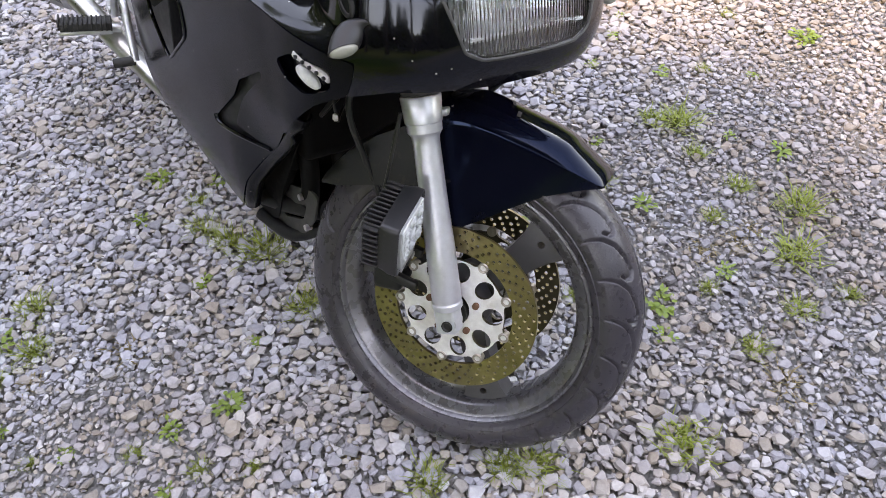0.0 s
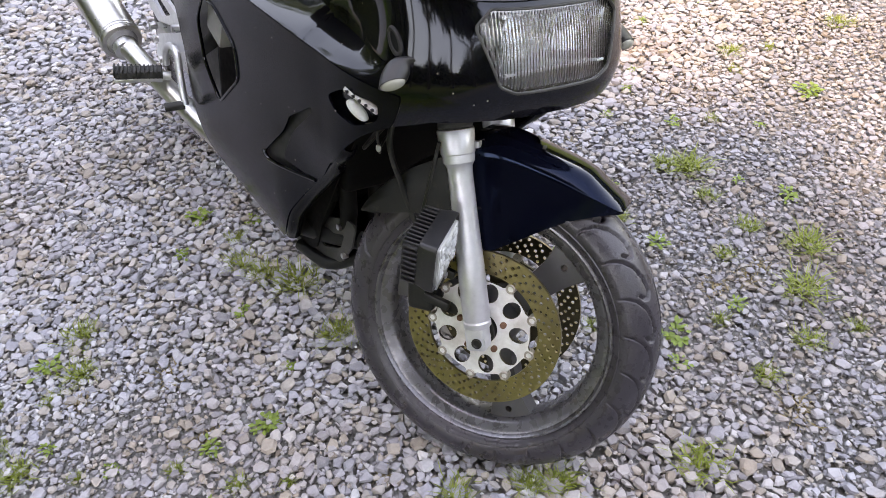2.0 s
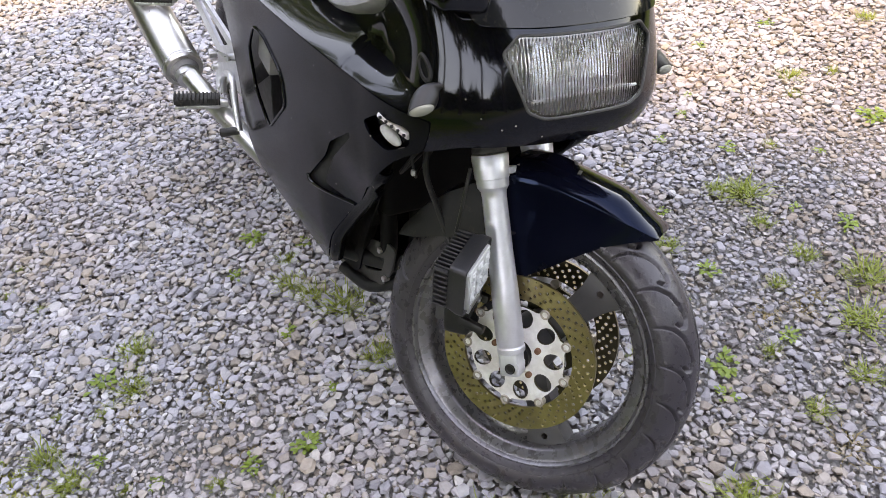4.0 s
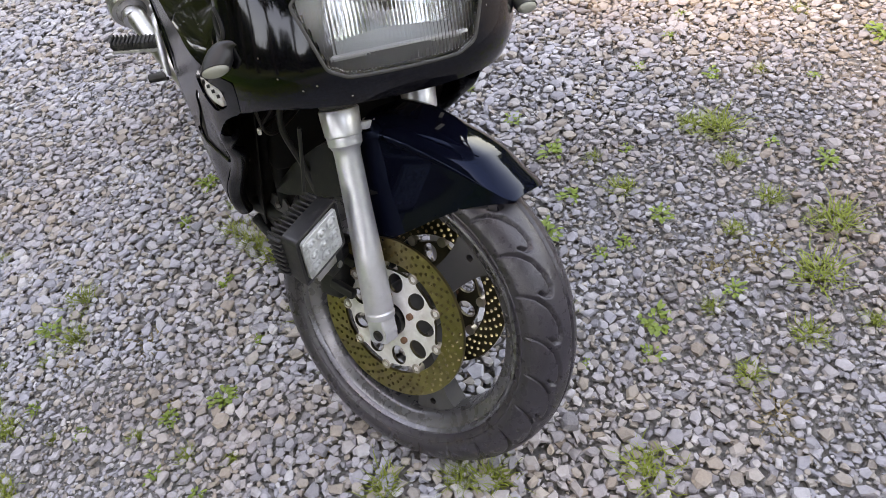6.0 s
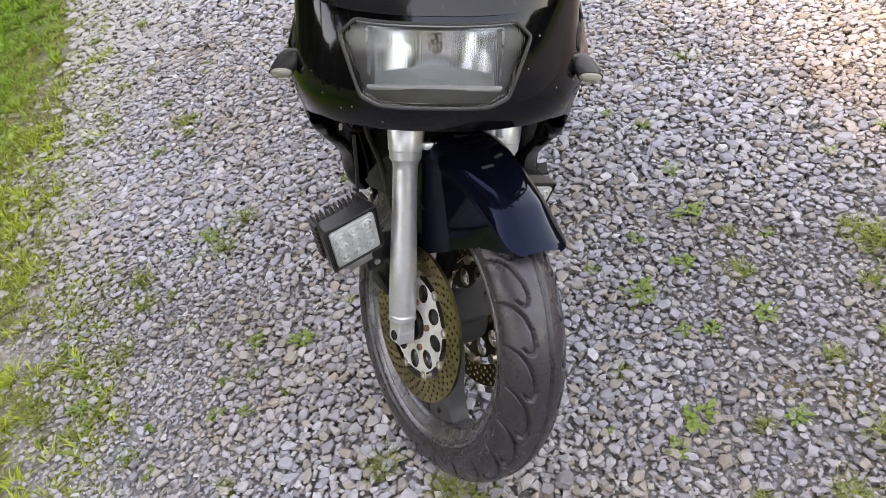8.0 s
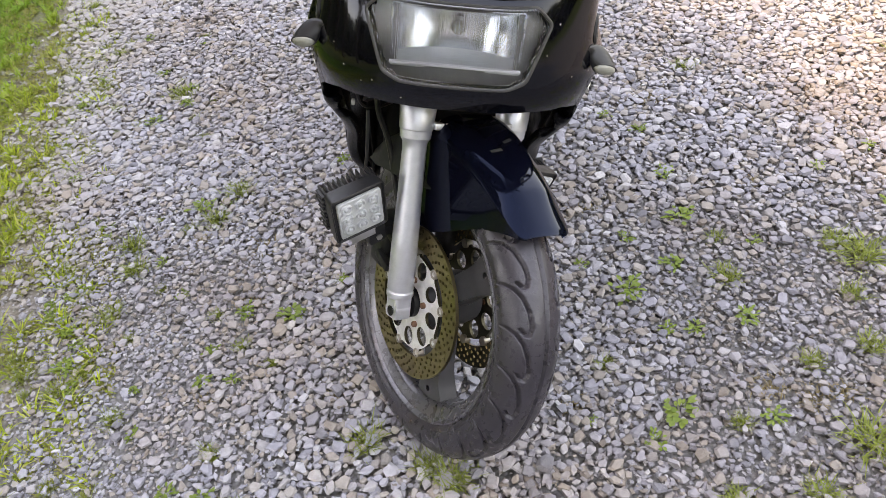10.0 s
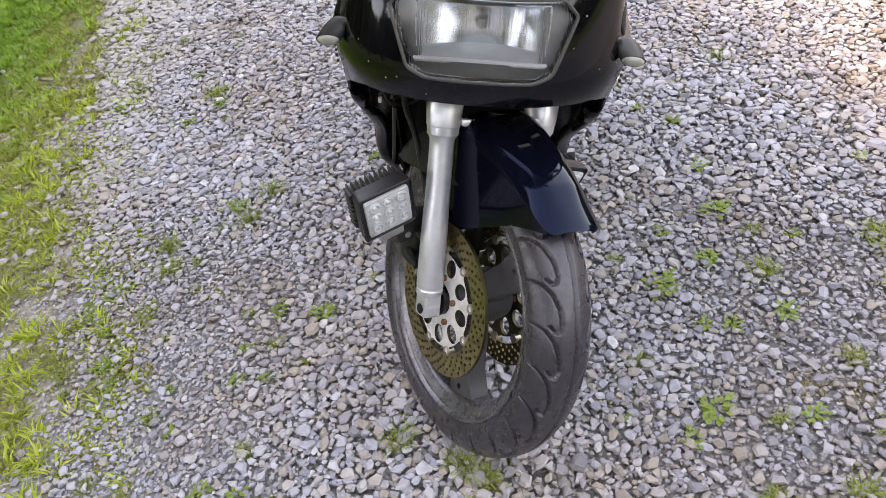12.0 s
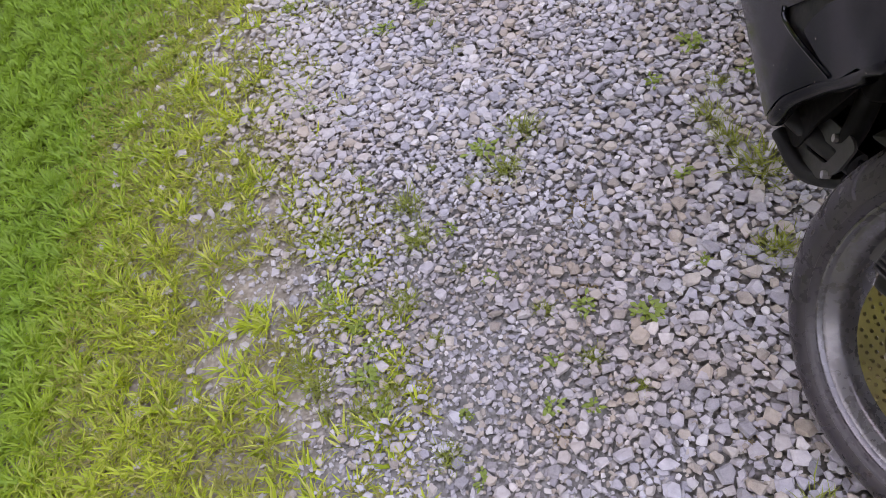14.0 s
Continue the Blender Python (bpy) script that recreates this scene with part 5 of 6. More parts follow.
# -- indicators and small lamps of the nose
def indicator(sign):
    """A short swept stalk that widens into a cup round an oval lens."""
    base = fairing_point(sign * 0.195, 0.818, 0.006)
    tip = Vector((sign * 0.224, 0.029, 0.790))
    face = Vector((sign * 0.12, -0.87, -0.46)).normalized()
    start = (tip - base).normalized()
    rings = []
    for k in range(9):
        t = k / 8
        at = base.lerp(tip, t) + Vector((0, 0.010 * math.sin(math.pi * t), 0.007 * math.sin(math.pi * t)))
        way = start.lerp(face, t ** 1.4).normalized()
        long = (Vector((sign, 0.25, -0.30)) - way * Vector((sign, 0.25, -0.30)).dot(way)).normalized()
        short = way.cross(long)
        rx, rz = 0.0086 + 0.0118 * eased(t * 1.05), 0.0080 + 0.0040 * eased(t * 1.05)
        rings.append([at + long * rx * math.cos(a) + short * rz * math.sin(a) for a in (2 * math.pi * q / 26 for q in range(26))])
    inner = [tip + (p - tip) * 0.90 for p in rings[-1]]
    deep = [p - face * 0.004 for p in inner]
    b = bmesh.new()
    loft(b, rings + [inner, deep])
    ob = part("indicator", b, STALK, motorcycle, "stalk indicator with a milky white lens")
    b = bmesh.new()
    loft(b, [[tip + (p - tip) * f + face * d for p in rings[-1]] for f, d in ((0.88, -0.004), (0.88, 0.001), (0.80, 0.0032), (0.60, 0.0052), (0.30, 0.0062), (0.06, 0.0065))])
    part("indicator_lens", b, WHITE_LENS, ob, "milky white oval lens")


def running_lamp(sign):
    """A small oval lamp and an led strip in the recess under the indicator."""
    part("lamp_recess", sheet([(sign * a, b) for a, b in ((0.345, 0.66), (0.26, 0.655), (0.21, 0.70), (0.22, 0.755), (0.31, 0.745), (0.355, 0.69))], step=0.014,
                              shape=lambda s, z: fairing_point(s, z, 0.014), thick=0.003), PAINT, nose)
    at = fairing_point(sign * 0.276, 0.704, 0.010)
    b = bmesh.new()
    prof = [(0.0, 0.016), (0.005, 0.0156), (0.008, 0.0115), (0.0095, 0.005)]
    loft(b, [[(r * 0.62 * math.cos(a), r * 1.35 * math.sin(a), d) for a in (2 * math.pi * k / 22 for k in range(22))] for d, r in prof])
    turn = Vector((0, 0, 1)).rotation_difference(Vector((sign * 0.85, -0.5, 0.1)).normalized()).to_matrix().to_4x4()
    bmesh.ops.transform(b, matrix=Matrix.Translation(at) @ turn, verts=b.verts)
    ob = part("running_lamp", b, RUN_LENS, motorcycle, "small oval white lamp with an led strip in the fairing")
    a, c = fairing_point(sign * 0.296, 0.736, 0.002), fairing_point(sign * 0.236, 0.724, 0.002)
    b = bmesh.new()
    tube(b, [a, a.lerp(c, 0.5), c], 0.0056, 8)
    part("led_strip", b, CARRIER, ob, "white led strip")
    for k in range(5):
        b = bmesh.new()
        p = a.lerp(c, (k + 0.5) / 5) + Vector((sign * 0.0062, -0.004, 0.001))
        block(b, (0.0044, 0.0044, 0.0044), p, 0.001)
        part("led", b, LAMP_BLACK, ob)


for sign in (-1, 1):
    indicator(sign)
    running_lamp(sign)
    # oval mirror stub opening above the indicator
    ring = [fairing_point(sign * (0.228 + 0.011 * math.cos(a) + 0.007 * math.sin(a)), 0.836 + 0.0145 * math.sin(a), 0.001) for a in (2 * math.pi * k / 28 for k in range(28))]
    b = bmesh.new()
    tube(b, ring + ring[:2], 0.0042, 8, caps=False)
    trim = part("intake_ring", b, PLASTIC, nose, "oval black plastic ring")
    b = bmesh.new()
    inner = [fairing_point(sign * (0.228 + 0.008 * math.cos(a) + 0.006 * math.sin(a)), 0.836 + 0.0125 * math.sin(a), -0.0015) for a in (2 * math.pi * k / 28 for k in range(28))]
    b.faces.new([b.verts.new(p) for p in inner])
    made = bmesh.ops.extrude_face_region(b, geom=b.faces[:])["geom"]
    bmesh.ops.translate(b, verts=[v for v in made if isinstance(v, bmesh.types.BMVert)], vec=(-sign * 0.004, 0, 0))
    part("intake_core", b, BLACK_INNER, nose)
    # mirror foot at the top of the nose
    b = bmesh.new()
    block(b, (0.075, 0.140, 0.036), (sign * 0.182, 0.068, 0.944), 0.014, Matrix.Rotation(radians(sign * -10), 3, "Y"), 3)
    part("mirror_foot", b, PAINT, motorcycle, "black mirror foot")

# -- behind the fairing: cooler, frame, engine, belly
b = bmesh.new()
block(b, (0.280, 0.035, 0.190), (0, 0.400, 0.470), 0.006, Matrix.Rotation(radians(-18), 3, "X"))
cooler = part("oil_cooler", b, BLACK_INNER, motorcycle, "dark oil cooler")
b = bmesh.new()
block(b, (0.34, 0.42, 0.34), (0, 0.66, 0.42), 0.03, segments=3)
block(b, (0.25, 0.20, 0.26), (0, 0.45, 0.52), 0.02, Matrix.Rotation(radians(-14), 3, "X"), 3)
part("engine", b, BLACK_INNER, motorcycle, "dark oily engine block")
b = bmesh.new()
for sign in (-1, 1):
    tube(b, spline([(sign * 0.03, 0.30, 0.90), (sign * 0.12, 0.42, 0.78), (sign * 0.15, 0.75, 0.62), (sign * 0.14, 1.02, 0.45)]), 0.022, 12)
    tube(b, spline([(sign * 0.03, 0.27, 0.80), (sign * 0.11, 0.33, 0.62), (sign * 0.13, 0.42, 0.30), (sign * 0.13, 0.60, 0.22), (sign * 0.13, 0.95, 0.24)]), 0.018, 12)
tube(b, [(0, 0.245, 0.70), (0, 0.315, 0.93)], 0.034, 18)
part("frame", b, BLACK_INNER, motorcycle, "black tubular frame")
b = bmesh.new()
rings = []
for y, w, lo, hi in ((0.312, 0.075, 0.250, 0.310), (0.335, 0.105, 0.228, 0.310), (0.40, 0.128, 0.210, 0.290), (0.55, 0.140, 0.195, 0.250), (0.80, 0.135, 0.190, 0.230), (0.93, 0.110, 0.200, 0.230)):
    rings.append([(-w, y, hi), (-w * 0.96, y, lo + 0.02), (-w * 0.7, y, lo), (w * 0.7, y, lo), (w * 0.96, y, lo + 0.02), (w, y, hi)])
loft(b, rings, closed=False)
thicken(b, 0.004)
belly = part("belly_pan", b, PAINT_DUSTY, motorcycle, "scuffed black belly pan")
for sign in (-1, 1):
    b = bmesh.new()
    pts = [(sign * 0.150, 0.475, 0.262), (sign * 0.120, 0.385, 0.285), (sign * 0.085, 0.320, 0.300)]
    tube(b, spline(pts, 5), 0.020, 10)
    tube(b, spline([(sign * 0.150, 0.470, 0.215), (sign * 0.125, 0.38, 0.215), (sign * 0.085, 0.320, 0.262)], 5), 0.014, 10)
    part("belly_stay", b, PLASTIC, belly)
    part("belly_bracket", sheet(rounded([(0.56, 0.205), (0.455, 0.198), (0.400, 0.214), (0.335, 0.246), (0.304, 0.300), (0.300, 0.352), (0.322, 0.356), (0.392, 0.330), (0.50, 0.310), (0.56, 0.300)], 0.014),
                                [rounded([(0.412, 0.282), (0.330, 0.318), (0.340, 0.278), (0.402, 0.248)], 0.010)], step=0.02,
                                shape=lambda y, z: (sign * (0.104 + 0.14 * (y - 0.30) + 0.012 * math.sin((z - 0.16) * 12)), y, z), thick=0.005), GREY_PLASTIC, belly, "worn grey-black plastic bracket")
    # rolled front edge of the side panel
    lip = [fairing_point(sign * a, c, 0.006) for a, c in ((0.292, 0.622), (0.318, 0.590), (0.379, 0.515), (0.450, 0.440), (0.506, 0.366), (0.538, 0.306), (0.568, 0.264))]
    edge = spline(lip, 5)
    rings = []
    for k, p in enumerate(edge):
        along = (edge[min(k + 1, len(edge) - 1)] - edge[max(k - 1, 0)]).normalized()
        inward = Vector((-sign, 0.15, 0)).normalized()
        ahead = along.cross(inward) * (-sign)
        if ahead.y > 0:
            ahead = -ahead
        r = 0.013 * (0.55 + 0.45 * math.sin(math.pi * min(1.0, (k + 2) / 9)) if k < 8 else 1.0)
        rings.append([p + inward * (1.3 * r * (1 - math.cos(a)) - 0.006) + ahead * r * math.sin(a) for a in (radians(-12 + 26 * q) for q in range(8))])
    b = bmesh.new()
    loft(b, rings, closed=False)
    thicken(b, 0.003)
    part("panel_lip", b, PAINT_DUSTY, motorcycle, "rolled black fairing edge")
    for y, z in ((0.345, 0.330), (0.450, 0.300), (0.500, 0.245), (0.325, 0.270)):
        b = bmesh.new()
        x = 0.104 + 0.14 * (y - 0.30) + 0.012 * math.sin((z - 0.16) * 12)
        tube(b, [(sign * (x - 0.006), y, z), (sign * (x + 0.007), y, z)], 0.0065, 8)
        part("bolt", b, BRUSHED, belly)
    b = bmesh.new()
    tube(b, [(sign * 0.146, 0.425, 0.400), (sign * 0.160, 0.425, 0.400)], 0.0085, 8)
    part("bolt", b, BRUSHED, belly)
for x in (-0.105, -0.04, 0.04, 0.105):
    b = bmesh.new()
    tube(b, spline([(x, 0.40, 0.46), (x * 1.02, 0.345, 0.40), (x * 0.95, 0.36, 0.29), (x * 0.7, 0.48, 0.215), (x * 0.5, 0.75, 0.205)]), 0.018, 12)
    part("header_pipe", b, BLACK_INNER, motorcycle, "dark exhaust header pipe")
# inner liner that keeps the nose dark from below
part("inner_liner", sheet(rounded([(-0.20, 0.02), (0.20, 0.02), (0.215, 0.30), (-0.215, 0.30)], 0.05), step=0.05, shape=lambda x, y: (x * 0.93, y + 0.03, 0.735 + 0.05 * y), thick=0.003), BLACK_INNER, motorcycle, "black inner fairing panel")
for sign in (-1, 1):
    part("inner_panel", sheet(rounded([(0.20, 0.72), (0.235, 0.60), (0.31, 0.46), (0.37, 0.34), (0.40, 0.24), (0.62, 0.20), (0.62, 0.72)], 0.03), step=0.05,
                              shape=lambda y, z: (sign * (0.150 + 0.03 * (z - 0.4)), y, z), thick=0.003), BLACK_INNER, motorcycle, "black inner fairing panel")

# cables from the nose to the brakes
for name, pts, r in (("brake_hose", [(-0.07, 0.20, 0.72), (-0.125, 0.18, 0.62), (-0.10, 0.17, 0.52), (-0.075, 0.12, 0.42), (-0.06, 0.10, 0.36)], 0.0055),
                     ("speedo_cable", [(0.06, 0.22, 0.72), (0.11, 0.19, 0.62), (0.13, 0.15, 0.50), (0.11, 0.06, 0.34)], 0.0045),
                     ("loom", [(-0.16, 0.13, 0.70), (-0.13, 0.20, 0.63), (-0.15, 0.22, 0.58), (-0.06, 0.27, 0.60)], 0.0035),
                     ("loom", [(-0.17, 0.16, 0.68), (-0.15, 0.17, 0.60), (-0.10, 0.24, 0.57), (-0.02, 0.28, 0.62)], 0.0025)):
    b = bmesh.new()
    tube(b, spline(pts, 8), r, 8)
    part(name, b, CABLE, motorcycle)
b = bmesh.new()
block(b, (0.006, 0.008, 0.010), (-0.165, 0.150, 0.618), 0.002)
part("wire_clip", b, CARRIER, motorcycle, "small white wire clip")

# -- tank, seat, tail
b = bmesh.new()
rings = []
for y, w, lo, hi in ((0.36, 0.10, 0.80, 0.90), (0.42, 0.15, 0.78, 0.97), (0.55, 0.175, 0.77, 1.01), (0.70, 0.165, 0.77, 1.00), (0.82, 0.12, 0.77, 0.92), (0.88, 0.09, 0.77, 0.84)):
    rings.append([(w * math.cos(a), y, lo + (hi - lo) * (0.5 + 0.5 * math.sin(a))) for a in (2 * math.pi * k / 20 for k in range(20))])
loft(b, rings)
part("fuel_tank", b, PAINT, motorcycle, "black fuel tank")
b = bmesh.new()
rings = []
for y, w, lo, hi in ((0.86, 0.09, 0.74, 0.82), (0.95, 0.13, 0.73, 0.80), (1.15, 0.15, 0.73, 0.81), (1.30, 0.13, 0.75, 0.87), (1.50, 0.11, 0.79, 0.90), (1.56, 0.08, 0.81, 0.89)):
    rings.append([(w * math.cos(a), y, lo + (hi - lo) * (0.5 + 0.5 * math.sin(a))) for a in (2 * math.pi * k / 18 for k in range(18))])
loft(b, rings)
part("seat", b, SEAT_VINYL, motorcycle, "black vinyl seat")
b = bmesh.new()
rings = []
for y, w, lo, hi in ((0.88, 0.13, 0.52, 0.75), (1.05, 0.165, 0.58, 0.75), (1.30, 0.15, 0.66, 0.80), (1.60, 0.11, 0.74, 0.86), (1.74, 0.07, 0.79, 0.87)):
    rings.append([(w * math.cos(a), y, lo + (hi - lo) * (0.5 + 0.5 * math.sin(a))) for a in (2 * math.pi * k / 18 for k in range(18))])
loft(b, rings)
part("tail_fairing", b, PAINT, motorcycle, "black tail fairing")

# -- rear wheel, swing arm, stand
REAR = Matrix.Translation((0, 1.445, 0.302))
ob = new("rear_tyre", tyre_mesh(0.302, 0.075, 120, 20, False, "rear_tyre"))
ob.parent, ob.matrix_basis = motorcycle, REAR
b = bmesh.new()
turned(b, [(-0.062, 0.208), (-0.062, 0.216), (0.062, 0.216), (0.062, 0.208), (0.03, 0.190), (-0.03, 0.190)], 72)
rear_rim = part("rear_rim", b, RIM, motorcycle, m=REAR)
for k in range(3):
    ob = new("spoke", spoke_data)
    ob.parent, ob.matrix_basis = rear_rim, Matrix.Rotation(radians(30 + 120 * k), 4, "X")
b = bmesh.new()
for sign in (-1, 1):
    block(b, (0.030, 0.52, 0.060), (sign * 0.115, 1.22, 0.325), 0.010)
block(b, (0.22, 0.06, 0.07), (0, 0.985, 0.335), 0.012)
tube(b, [(-0.13, 1.445, 0.302), (0.13, 1.445, 0.302)], 0.014, 14)
part("swing_arm", b, BRUSHED, motorcycle, "silver swing arm")
b = bmesh.new()
tube(b, [(0.135, 0.86, 0.26), (0.20, 0.83, 0.16), (0.265, 0.80, 0.063)], 0.012, 12)
block(b, (0.060, 0.050, 0.008), (0.268, 0.795, 0.060), 0.003, Matrix.Rotation(radians(-12), 3, "Y"))
part("side_stand", b, DARK_METAL, motorcycle, "black side stand set out on the gravel")

part("side_cover", sheet(rounded([(0.90, 0.24), (1.06, 0.26), (1.14, 0.42), (1.34, 0.60), (1.36, 0.72), (0.92, 0.74)], 0.03), step=0.05, shape=lambda y, z: (-0.150, y, z), thick=0.006), LAMP_BLACK, motorcycle, "black side cover")
# -- right side: exhaust, peg, pedal, bracket
b = bmesh.new()
tube(b, spline([(-0.130, 0.86, 0.225), (-0.160, 0.98, 0.245), (-0.186, 1.08, 0.272), (-0.214, 1.16, 0.305), (-0.240, 1.27, 0.336), (-0.259, 1.39, 0.361)], 8), 0.027, 22)
pipe = part("exhaust_pipe", b, CHROME, motorcycle, "bright stainless exhaust pipe")
way = Vector((-0.015, 0.267, 0.079)).normalized()
start = Vector((-0.258, 1.375, 0.358)) - way * 0.030
b = bmesh.new()
tube(b, [start + way * 0.012, start + way * 0.010, start + way * 0.016, start + way * 0.42, start + way * 0.44], [0.047, 0.0535, 0.056, 0.056, 0.047], 40)
muffler = part("muffler", b, CHROME, motorcycle, "polished steel muffler")
b = bmesh.new()
tube(b, [start - way * 0.004, start + way * 0.004, start + way * 0.014, start + way * 0.024], [0.034, 0.037, 0.045, 0.049], 32)
part("muffler_neck", b, CUP, muffler, "dull scorched muffler neck")
b = bmesh.new()
tube(b, [start - way * 0.030, start - way * 0.028, start - way * 0.004, start - way * 0.002], [0.0275, 0.0315, 0.0315, 0.0275], 28)
part("pipe_clamp", b, BRUSHED, muffler)
for d in (0.022, 0.032):
    b = bmesh.new()
    tube(b, [start + way * d, start + way * (d + 0.006)], 0.0572, 36)
    part("muffler_band", b, BRUSHED, muffler)


def plate_points(points, x):
    return sheet(rounded(points, 0.010), [], step=0.03, shape=lambda y, z: (x, y, z), thick=0.010)


hanger = part("peg_bracket", sheet(rounded([(1.56, 0.585), (1.426, 0.541), (1.197, 0.464), (0.985, 0.510), (0.985, 0.527), (1.314, 0.580), (1.52, 0.625)], 0.008),
                                   [rounded([(1.375, 0.562), (1.330, 0.568), (1.085, 0.516), (1.155, 0.490)], 0.005)], step=0.03,
                                   shape=lambda y, z: (-0.200, y, z), thick=0.009), FORK, motorcycle, "silver aluminium foot peg bracket with slots")
part("bracket_plate", plate_points([(1.185, 0.434), (0.98, 0.512), (0.979, 0.465), (1.124, 0.400), (1.180, 0.345), (1.215, 0.365)], -0.207), FORK, hanger)
for y, z in ((1.215, 0.445), (1.190, 0.420), (1.030, 0.505), (1.160, 0.375)):
    b = bmesh.new()
    tube(b, [(-0.198, y, z), (-0.218, y, z)], 0.0090, 12)
    part("bolt", b, BRUSHED, hanger)
b = bmesh.new()
tube(b, spline([(-0.212, 1.120, 0.378), (-0.214, 1.108, 0.420), (-0.218, 1.050, 0.455), (-0.224, 0.985, 0.462), (-0.228, 0.958, 0.410), (-0.230, 0.935, 0.350)], 6), 0.0085, 12)
part("heel_guard", b, FORK, hanger)
b = bmesh.new()
tube(b, [(-0.200, 1.130, 0.340), (-0.235, 1.140, 0.342), (-0.318, 1.165, 0.346)], [0.012, 0.011, 0.011], 12)
peg = part("foot_peg", b, BRUSHED, motorcycle, "folding foot peg with ribbed black rubber")
for k in range(12):
    b = bmesh.new()
    t = k / 11
    p = Vector((-0.222, 1.136, 0.352)).lerp(Vector((-0.330, 1.168, 0.358)), t)
    block(b, (0.0050, 0.046, 0.0225), p, 0.002, Matrix.Rotation(radians(-16), 3, "Z"), 1)
    part("peg_rib", b, PEG_RUBBER, peg)
b = bmesh.new()
block(b, (0.112, 0.044, 0.020), (-0.276, 1.152, 0.352), 0.004, Matrix.Rotation(radians(-16), 3, "Z"))
part("peg_rubber", b, PEG_RUBBER, peg)
b = bmesh.new()
block(b, (0.118, 0.050, 0.010), (-0.276, 1.152, 0.339), 0.004, Matrix.Rotation(radians(-16), 3, "Z"))
part("peg_tray", b, BRUSHED, peg, "bright metal peg tray")
b = bmesh.new()
tube(b, [(-0.196, 1.515, 0.575), (-0.206, 1.560, 0.500), (-0.222, 1.572, 0.486)], 0.0085, 10)
block(b, (0.108, 0.036, 0.010), (-0.270, 1.596, 0.478), 0.003, Matrix.Rotation(radians(-22), 3, "Z"))
rear_peg = part("rear_foot_peg", b, BRUSHED, motorcycle, "rear foot peg with ribbed black rubber")
b = bmesh.new()
block(b, (0.106, 0.038, 0.018), (-0.270, 1.596, 0.492), 0.005, Matrix.Rotation(radians(-22), 3, "Z"))
part("peg_rubber", b, PEG_RUBBER, rear_peg)
for k in range(12):
    b = bmesh.new()
    block(b, (0.0048, 0.040, 0.021), Vector((-0.222, 1.577, 0.493)).lerp(Vector((-0.318, 1.615, 0.493)), k / 11), 0.0015, Matrix.Rotation(radians(-22), 3, "Z"), 1)
    part("peg_rib", b, PEG_RUBBER, rear_peg)
b = bmesh.new()
tube(b, [(-0.226, 0.985, 0.440), (-0.230, 0.935, 0.352), (-0.262, 0.952, 0.345)], 0.0075, 10)
pedal = part("brake_pedal", b, BRUSHED, motorcycle, "aluminium brake pedal")
b = bmesh.new()
tube(b, [(-0.232, 0.936, 0.351), (-0.272, 0.954, 0.343)], 0.0105, 14)
part("pedal_rubber", b, PEG_RUBBER, pedal)
# dusty cups behind the nose where the mirrors stand
for sign in (-1, 1):
    b = bmesh.new()
    cup = []
    for k in range(9):
        t = k / 8
        mid = Vector((sign * 0.196, 0.385, 0.836)).lerp(Vector((sign * 0.172, 0.150, 0.925)), t) + Vector((0, 0, -0.018 * math.sin(math.pi * t)))
        w, h = 0.034 * math.sin(math.pi * (0.1 + 0.8 * t)) ** 0.6, 0.017 * math.sin(math.pi * (0.1 + 0.8 * t)) ** 0.6
        cup.append([mid + Vector((sign * w * math.cos(a), 0, h * math.sin(a))) for a in (2 * math.pi * q / 16 for q in range(16))])
    loft(b, cup)
    foot = part("mirror_mount", b, CUP, motorcycle, "dusty grey mirror mount on the fairing")


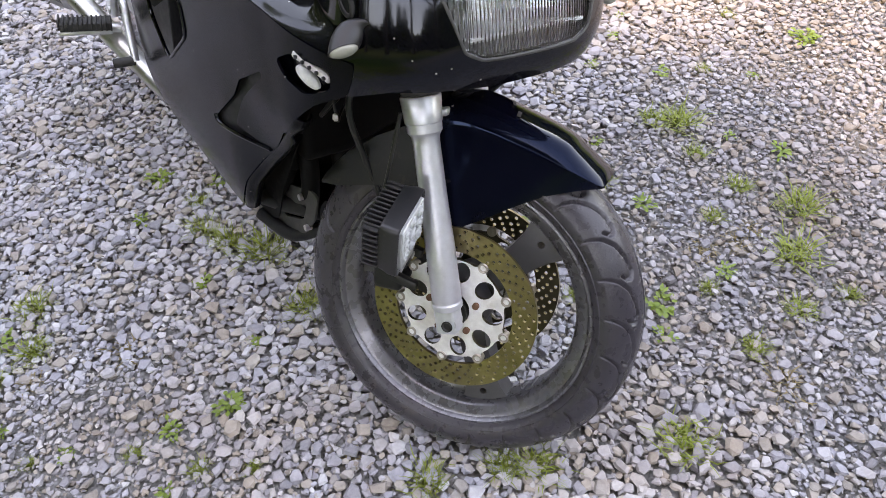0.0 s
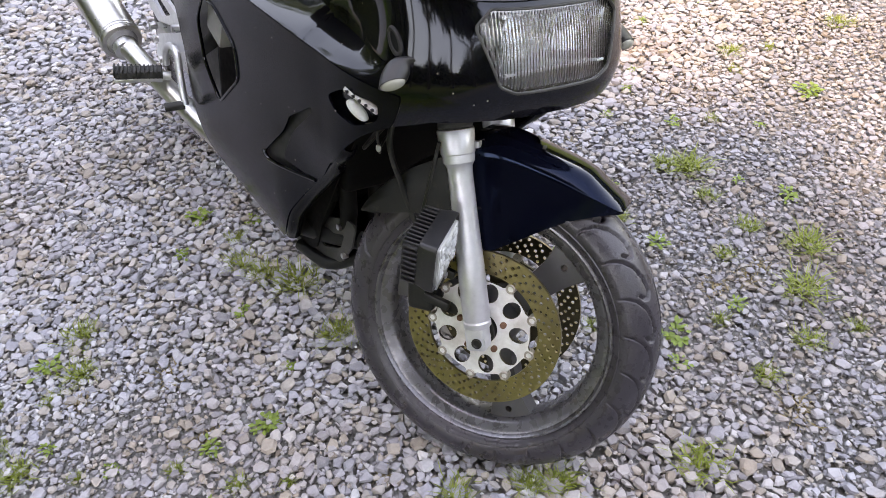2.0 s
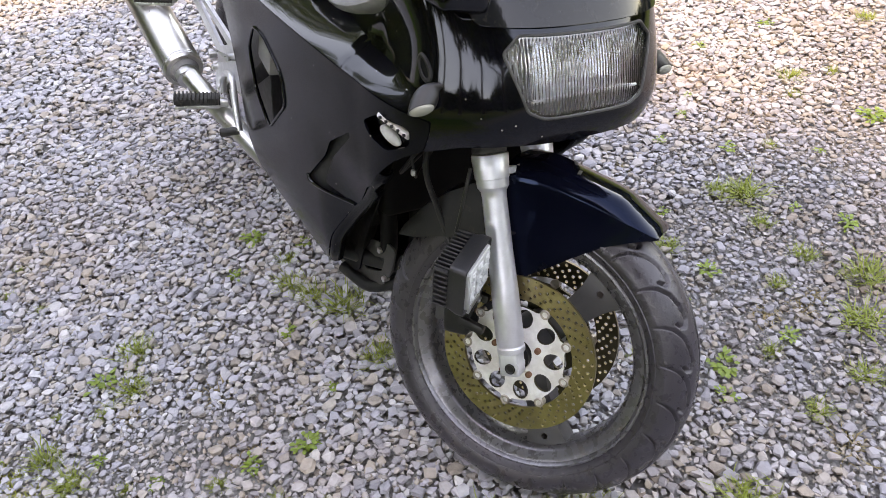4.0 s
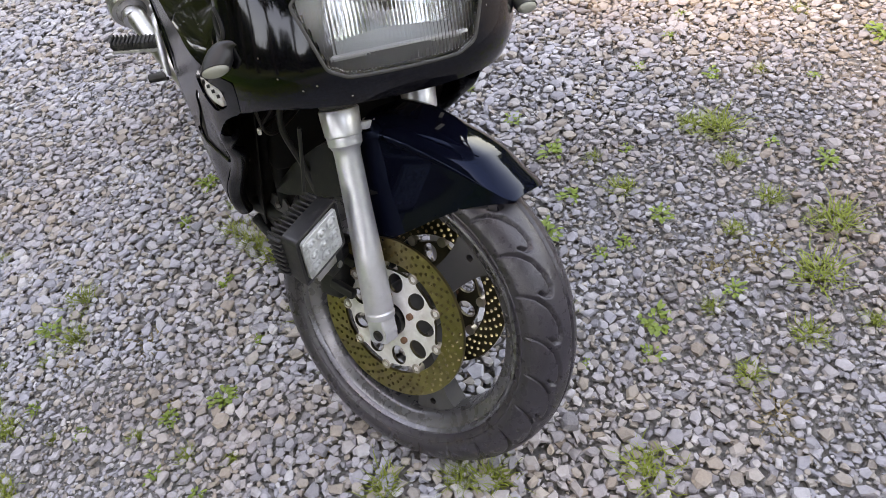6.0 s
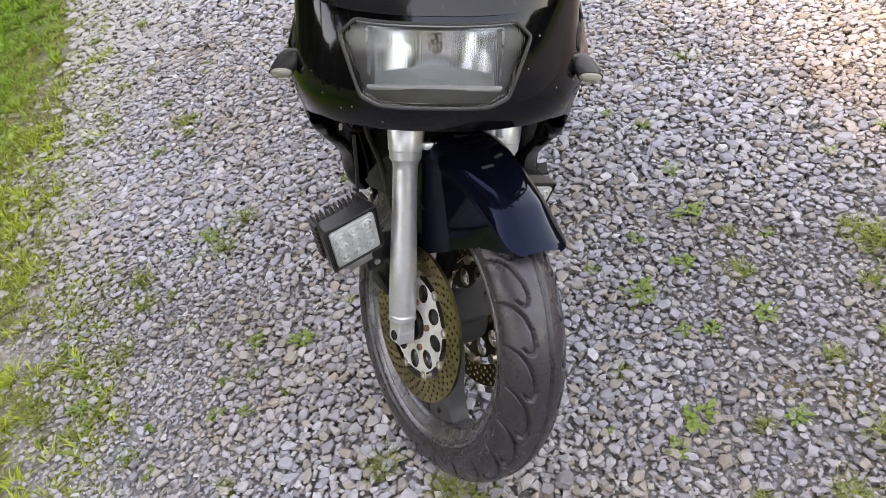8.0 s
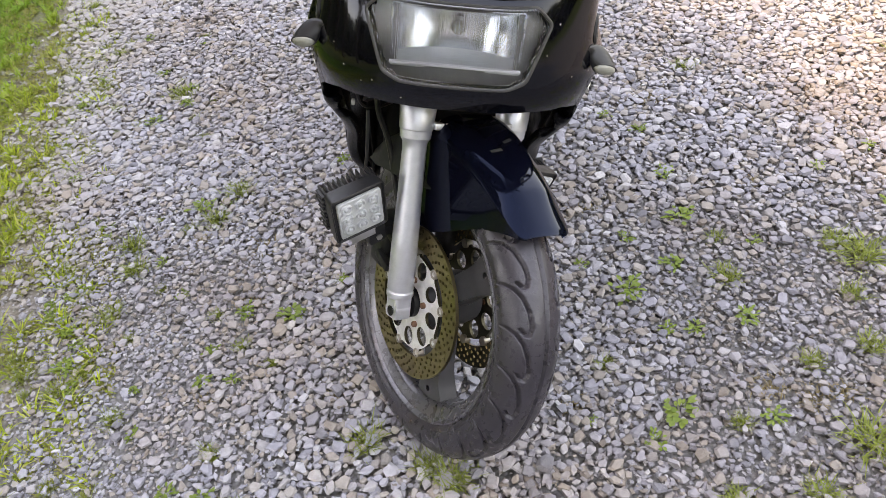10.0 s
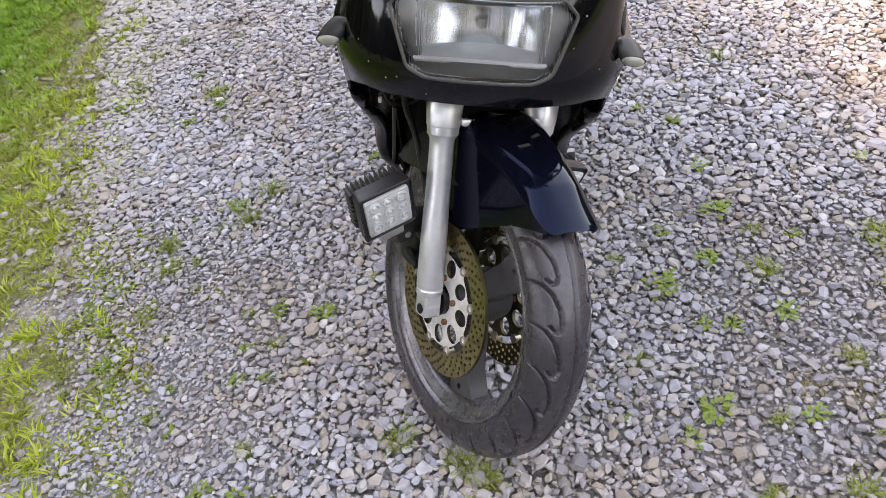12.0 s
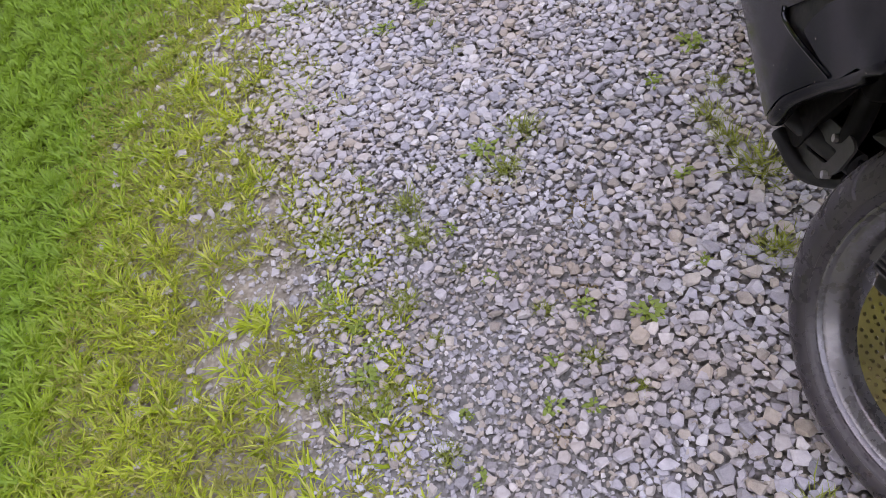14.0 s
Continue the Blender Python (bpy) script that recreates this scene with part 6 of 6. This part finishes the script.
# ---- trees and bushes out of view, mirrored in the paint, added to shade the drive ----
def tree(x, y, height, spread, seed, low=0.05, name="tree", leaves=6000, leaf=1.0):
    r = random.Random(seed)
    n = np.random.default_rng(seed)
    root = new(name)
    root.matrix_basis = Matrix.Translation((x, y, -0.01))
    b = bmesh.new()
    tube(b, [(0, 0, 0), (0.05, 0, 0.5), (0.1, 0.05, height * 0.4), (0.0, 0.1, height * 0.85)], [0.15, 0.10, 0.08, 0.02], 12)
    tips = []
    for k in range(14):
        a, h = r.uniform(0, 6.28), r.uniform(max(0.25, low), 0.85) * height
        reach = spread * r.uniform(0.5, 1.0) * (1.15 - 0.5 * h / height)
        tip = Vector((math.cos(a) * reach * 0.8, math.sin(a) * reach * 0.8, min(h + r.uniform(0.2, 0.7), height * 0.9)))
        tube(b, [(0.05, 0.03, h * 0.85), tip * 0.5 + Vector((0, 0, h * 0.46)), tip], [0.07, 0.045, 0.012], 7)
        tips.append(tip)
    part("trunk", b, BARK, root)
    m = leaves
    d = n.normal(size=(m, 3))
    d /= np.linalg.norm(d, axis=1)[:, None]
    bumps = np.array([noise.noise((p[0] * 2.2 + seed, p[1] * 2.2, p[2] * 2.2)) for p in d])
    mid = (1 + low) / 2
    spots = d * (n.uniform(0.2, 1.0, m) ** 0.5 * (0.92 + 0.26 * bumps))[:, None] * (spread, spread, height * (1 - mid) * 0.98) + (0, 0, height * mid)
    spots[:, 2] = np.maximum(spots[:, 2], n.uniform(0.05, 0.4, m))
    m = len(spots)
    u = n.normal(size=(m, 3))
    u /= np.linalg.norm(u, axis=1)[:, None]
    v = np.cross(u, n.normal(size=(m, 3)))
    v /= np.linalg.norm(v, axis=1)[:, None]
    size = n.uniform(0.10, 0.23, m)[:, None] * leaf
    corner = np.stack([spots - u * size, spots - v * size * 0.55, spots + u * size, spots + v * size * 0.55], 1).reshape(-1, 3)
    crown = new("crown", raw_mesh("crown", corner, [np.arange(4 * m).reshape(-1, 4)], LEAVES))
    crown.parent = root
    if name == "bush":
        return tagged(root, label="unseen dense dark green bush added to darken reflections", category="bush", group="bushes round the lawn")
    return tagged(root, label="unseen leafy green tree placed for shade and reflections", category="tree", group="trees beside the drive")


# unseen row, placed and sized to cast the shade on the drive
for k in range(7):
    along = (k - 3.6) * 1.6
    x, y = -4.6 + 0.45 * along + 0.3 * math.sin(2.3 * k), -1.1 - 0.89 * along + 0.3 * math.cos(1.7 * k)
    tree(x, y, 8.0 + 0.15 * math.sin(3.1 * k), 2.0 + 0.2 * math.cos(2.1 * k), 100 + k, 0.36)
# farther trees out of view, for the dark reflections in the paint
for k, (x, y, h, w) in enumerate(((-1.0, -11.5, 6.0, 2.6), (3.6, -11.0, 6.5, 2.8), (-8.6, 6.4, 9.0, 3.0), (-6.5, 10.5, 9.0, 3.2), (-1.5, 13.0, 9.0, 3.2), (4.5, 13.0, 8.5, 3.2))):
    tree(x, y, h, w, 200 + k)
# unseen ring of bushes, added to darken what the paint mirrors near the horizon
for k in range(30):
    a = radians(12 * k)
    far = 8.6 + 0.5 * math.sin(2.7 * k)
    tree(far * math.cos(a) - 0.4, far * math.sin(a) + 0.3, (3.2 + 0.6 * math.sin(1.9 * k)) * (0.55 if math.cos(a) > 0.5 else 1.0), 1.45 + 0.15 * math.cos(3.3 * k), 300 + k, 0.0, "bush", 2400, 1.9)
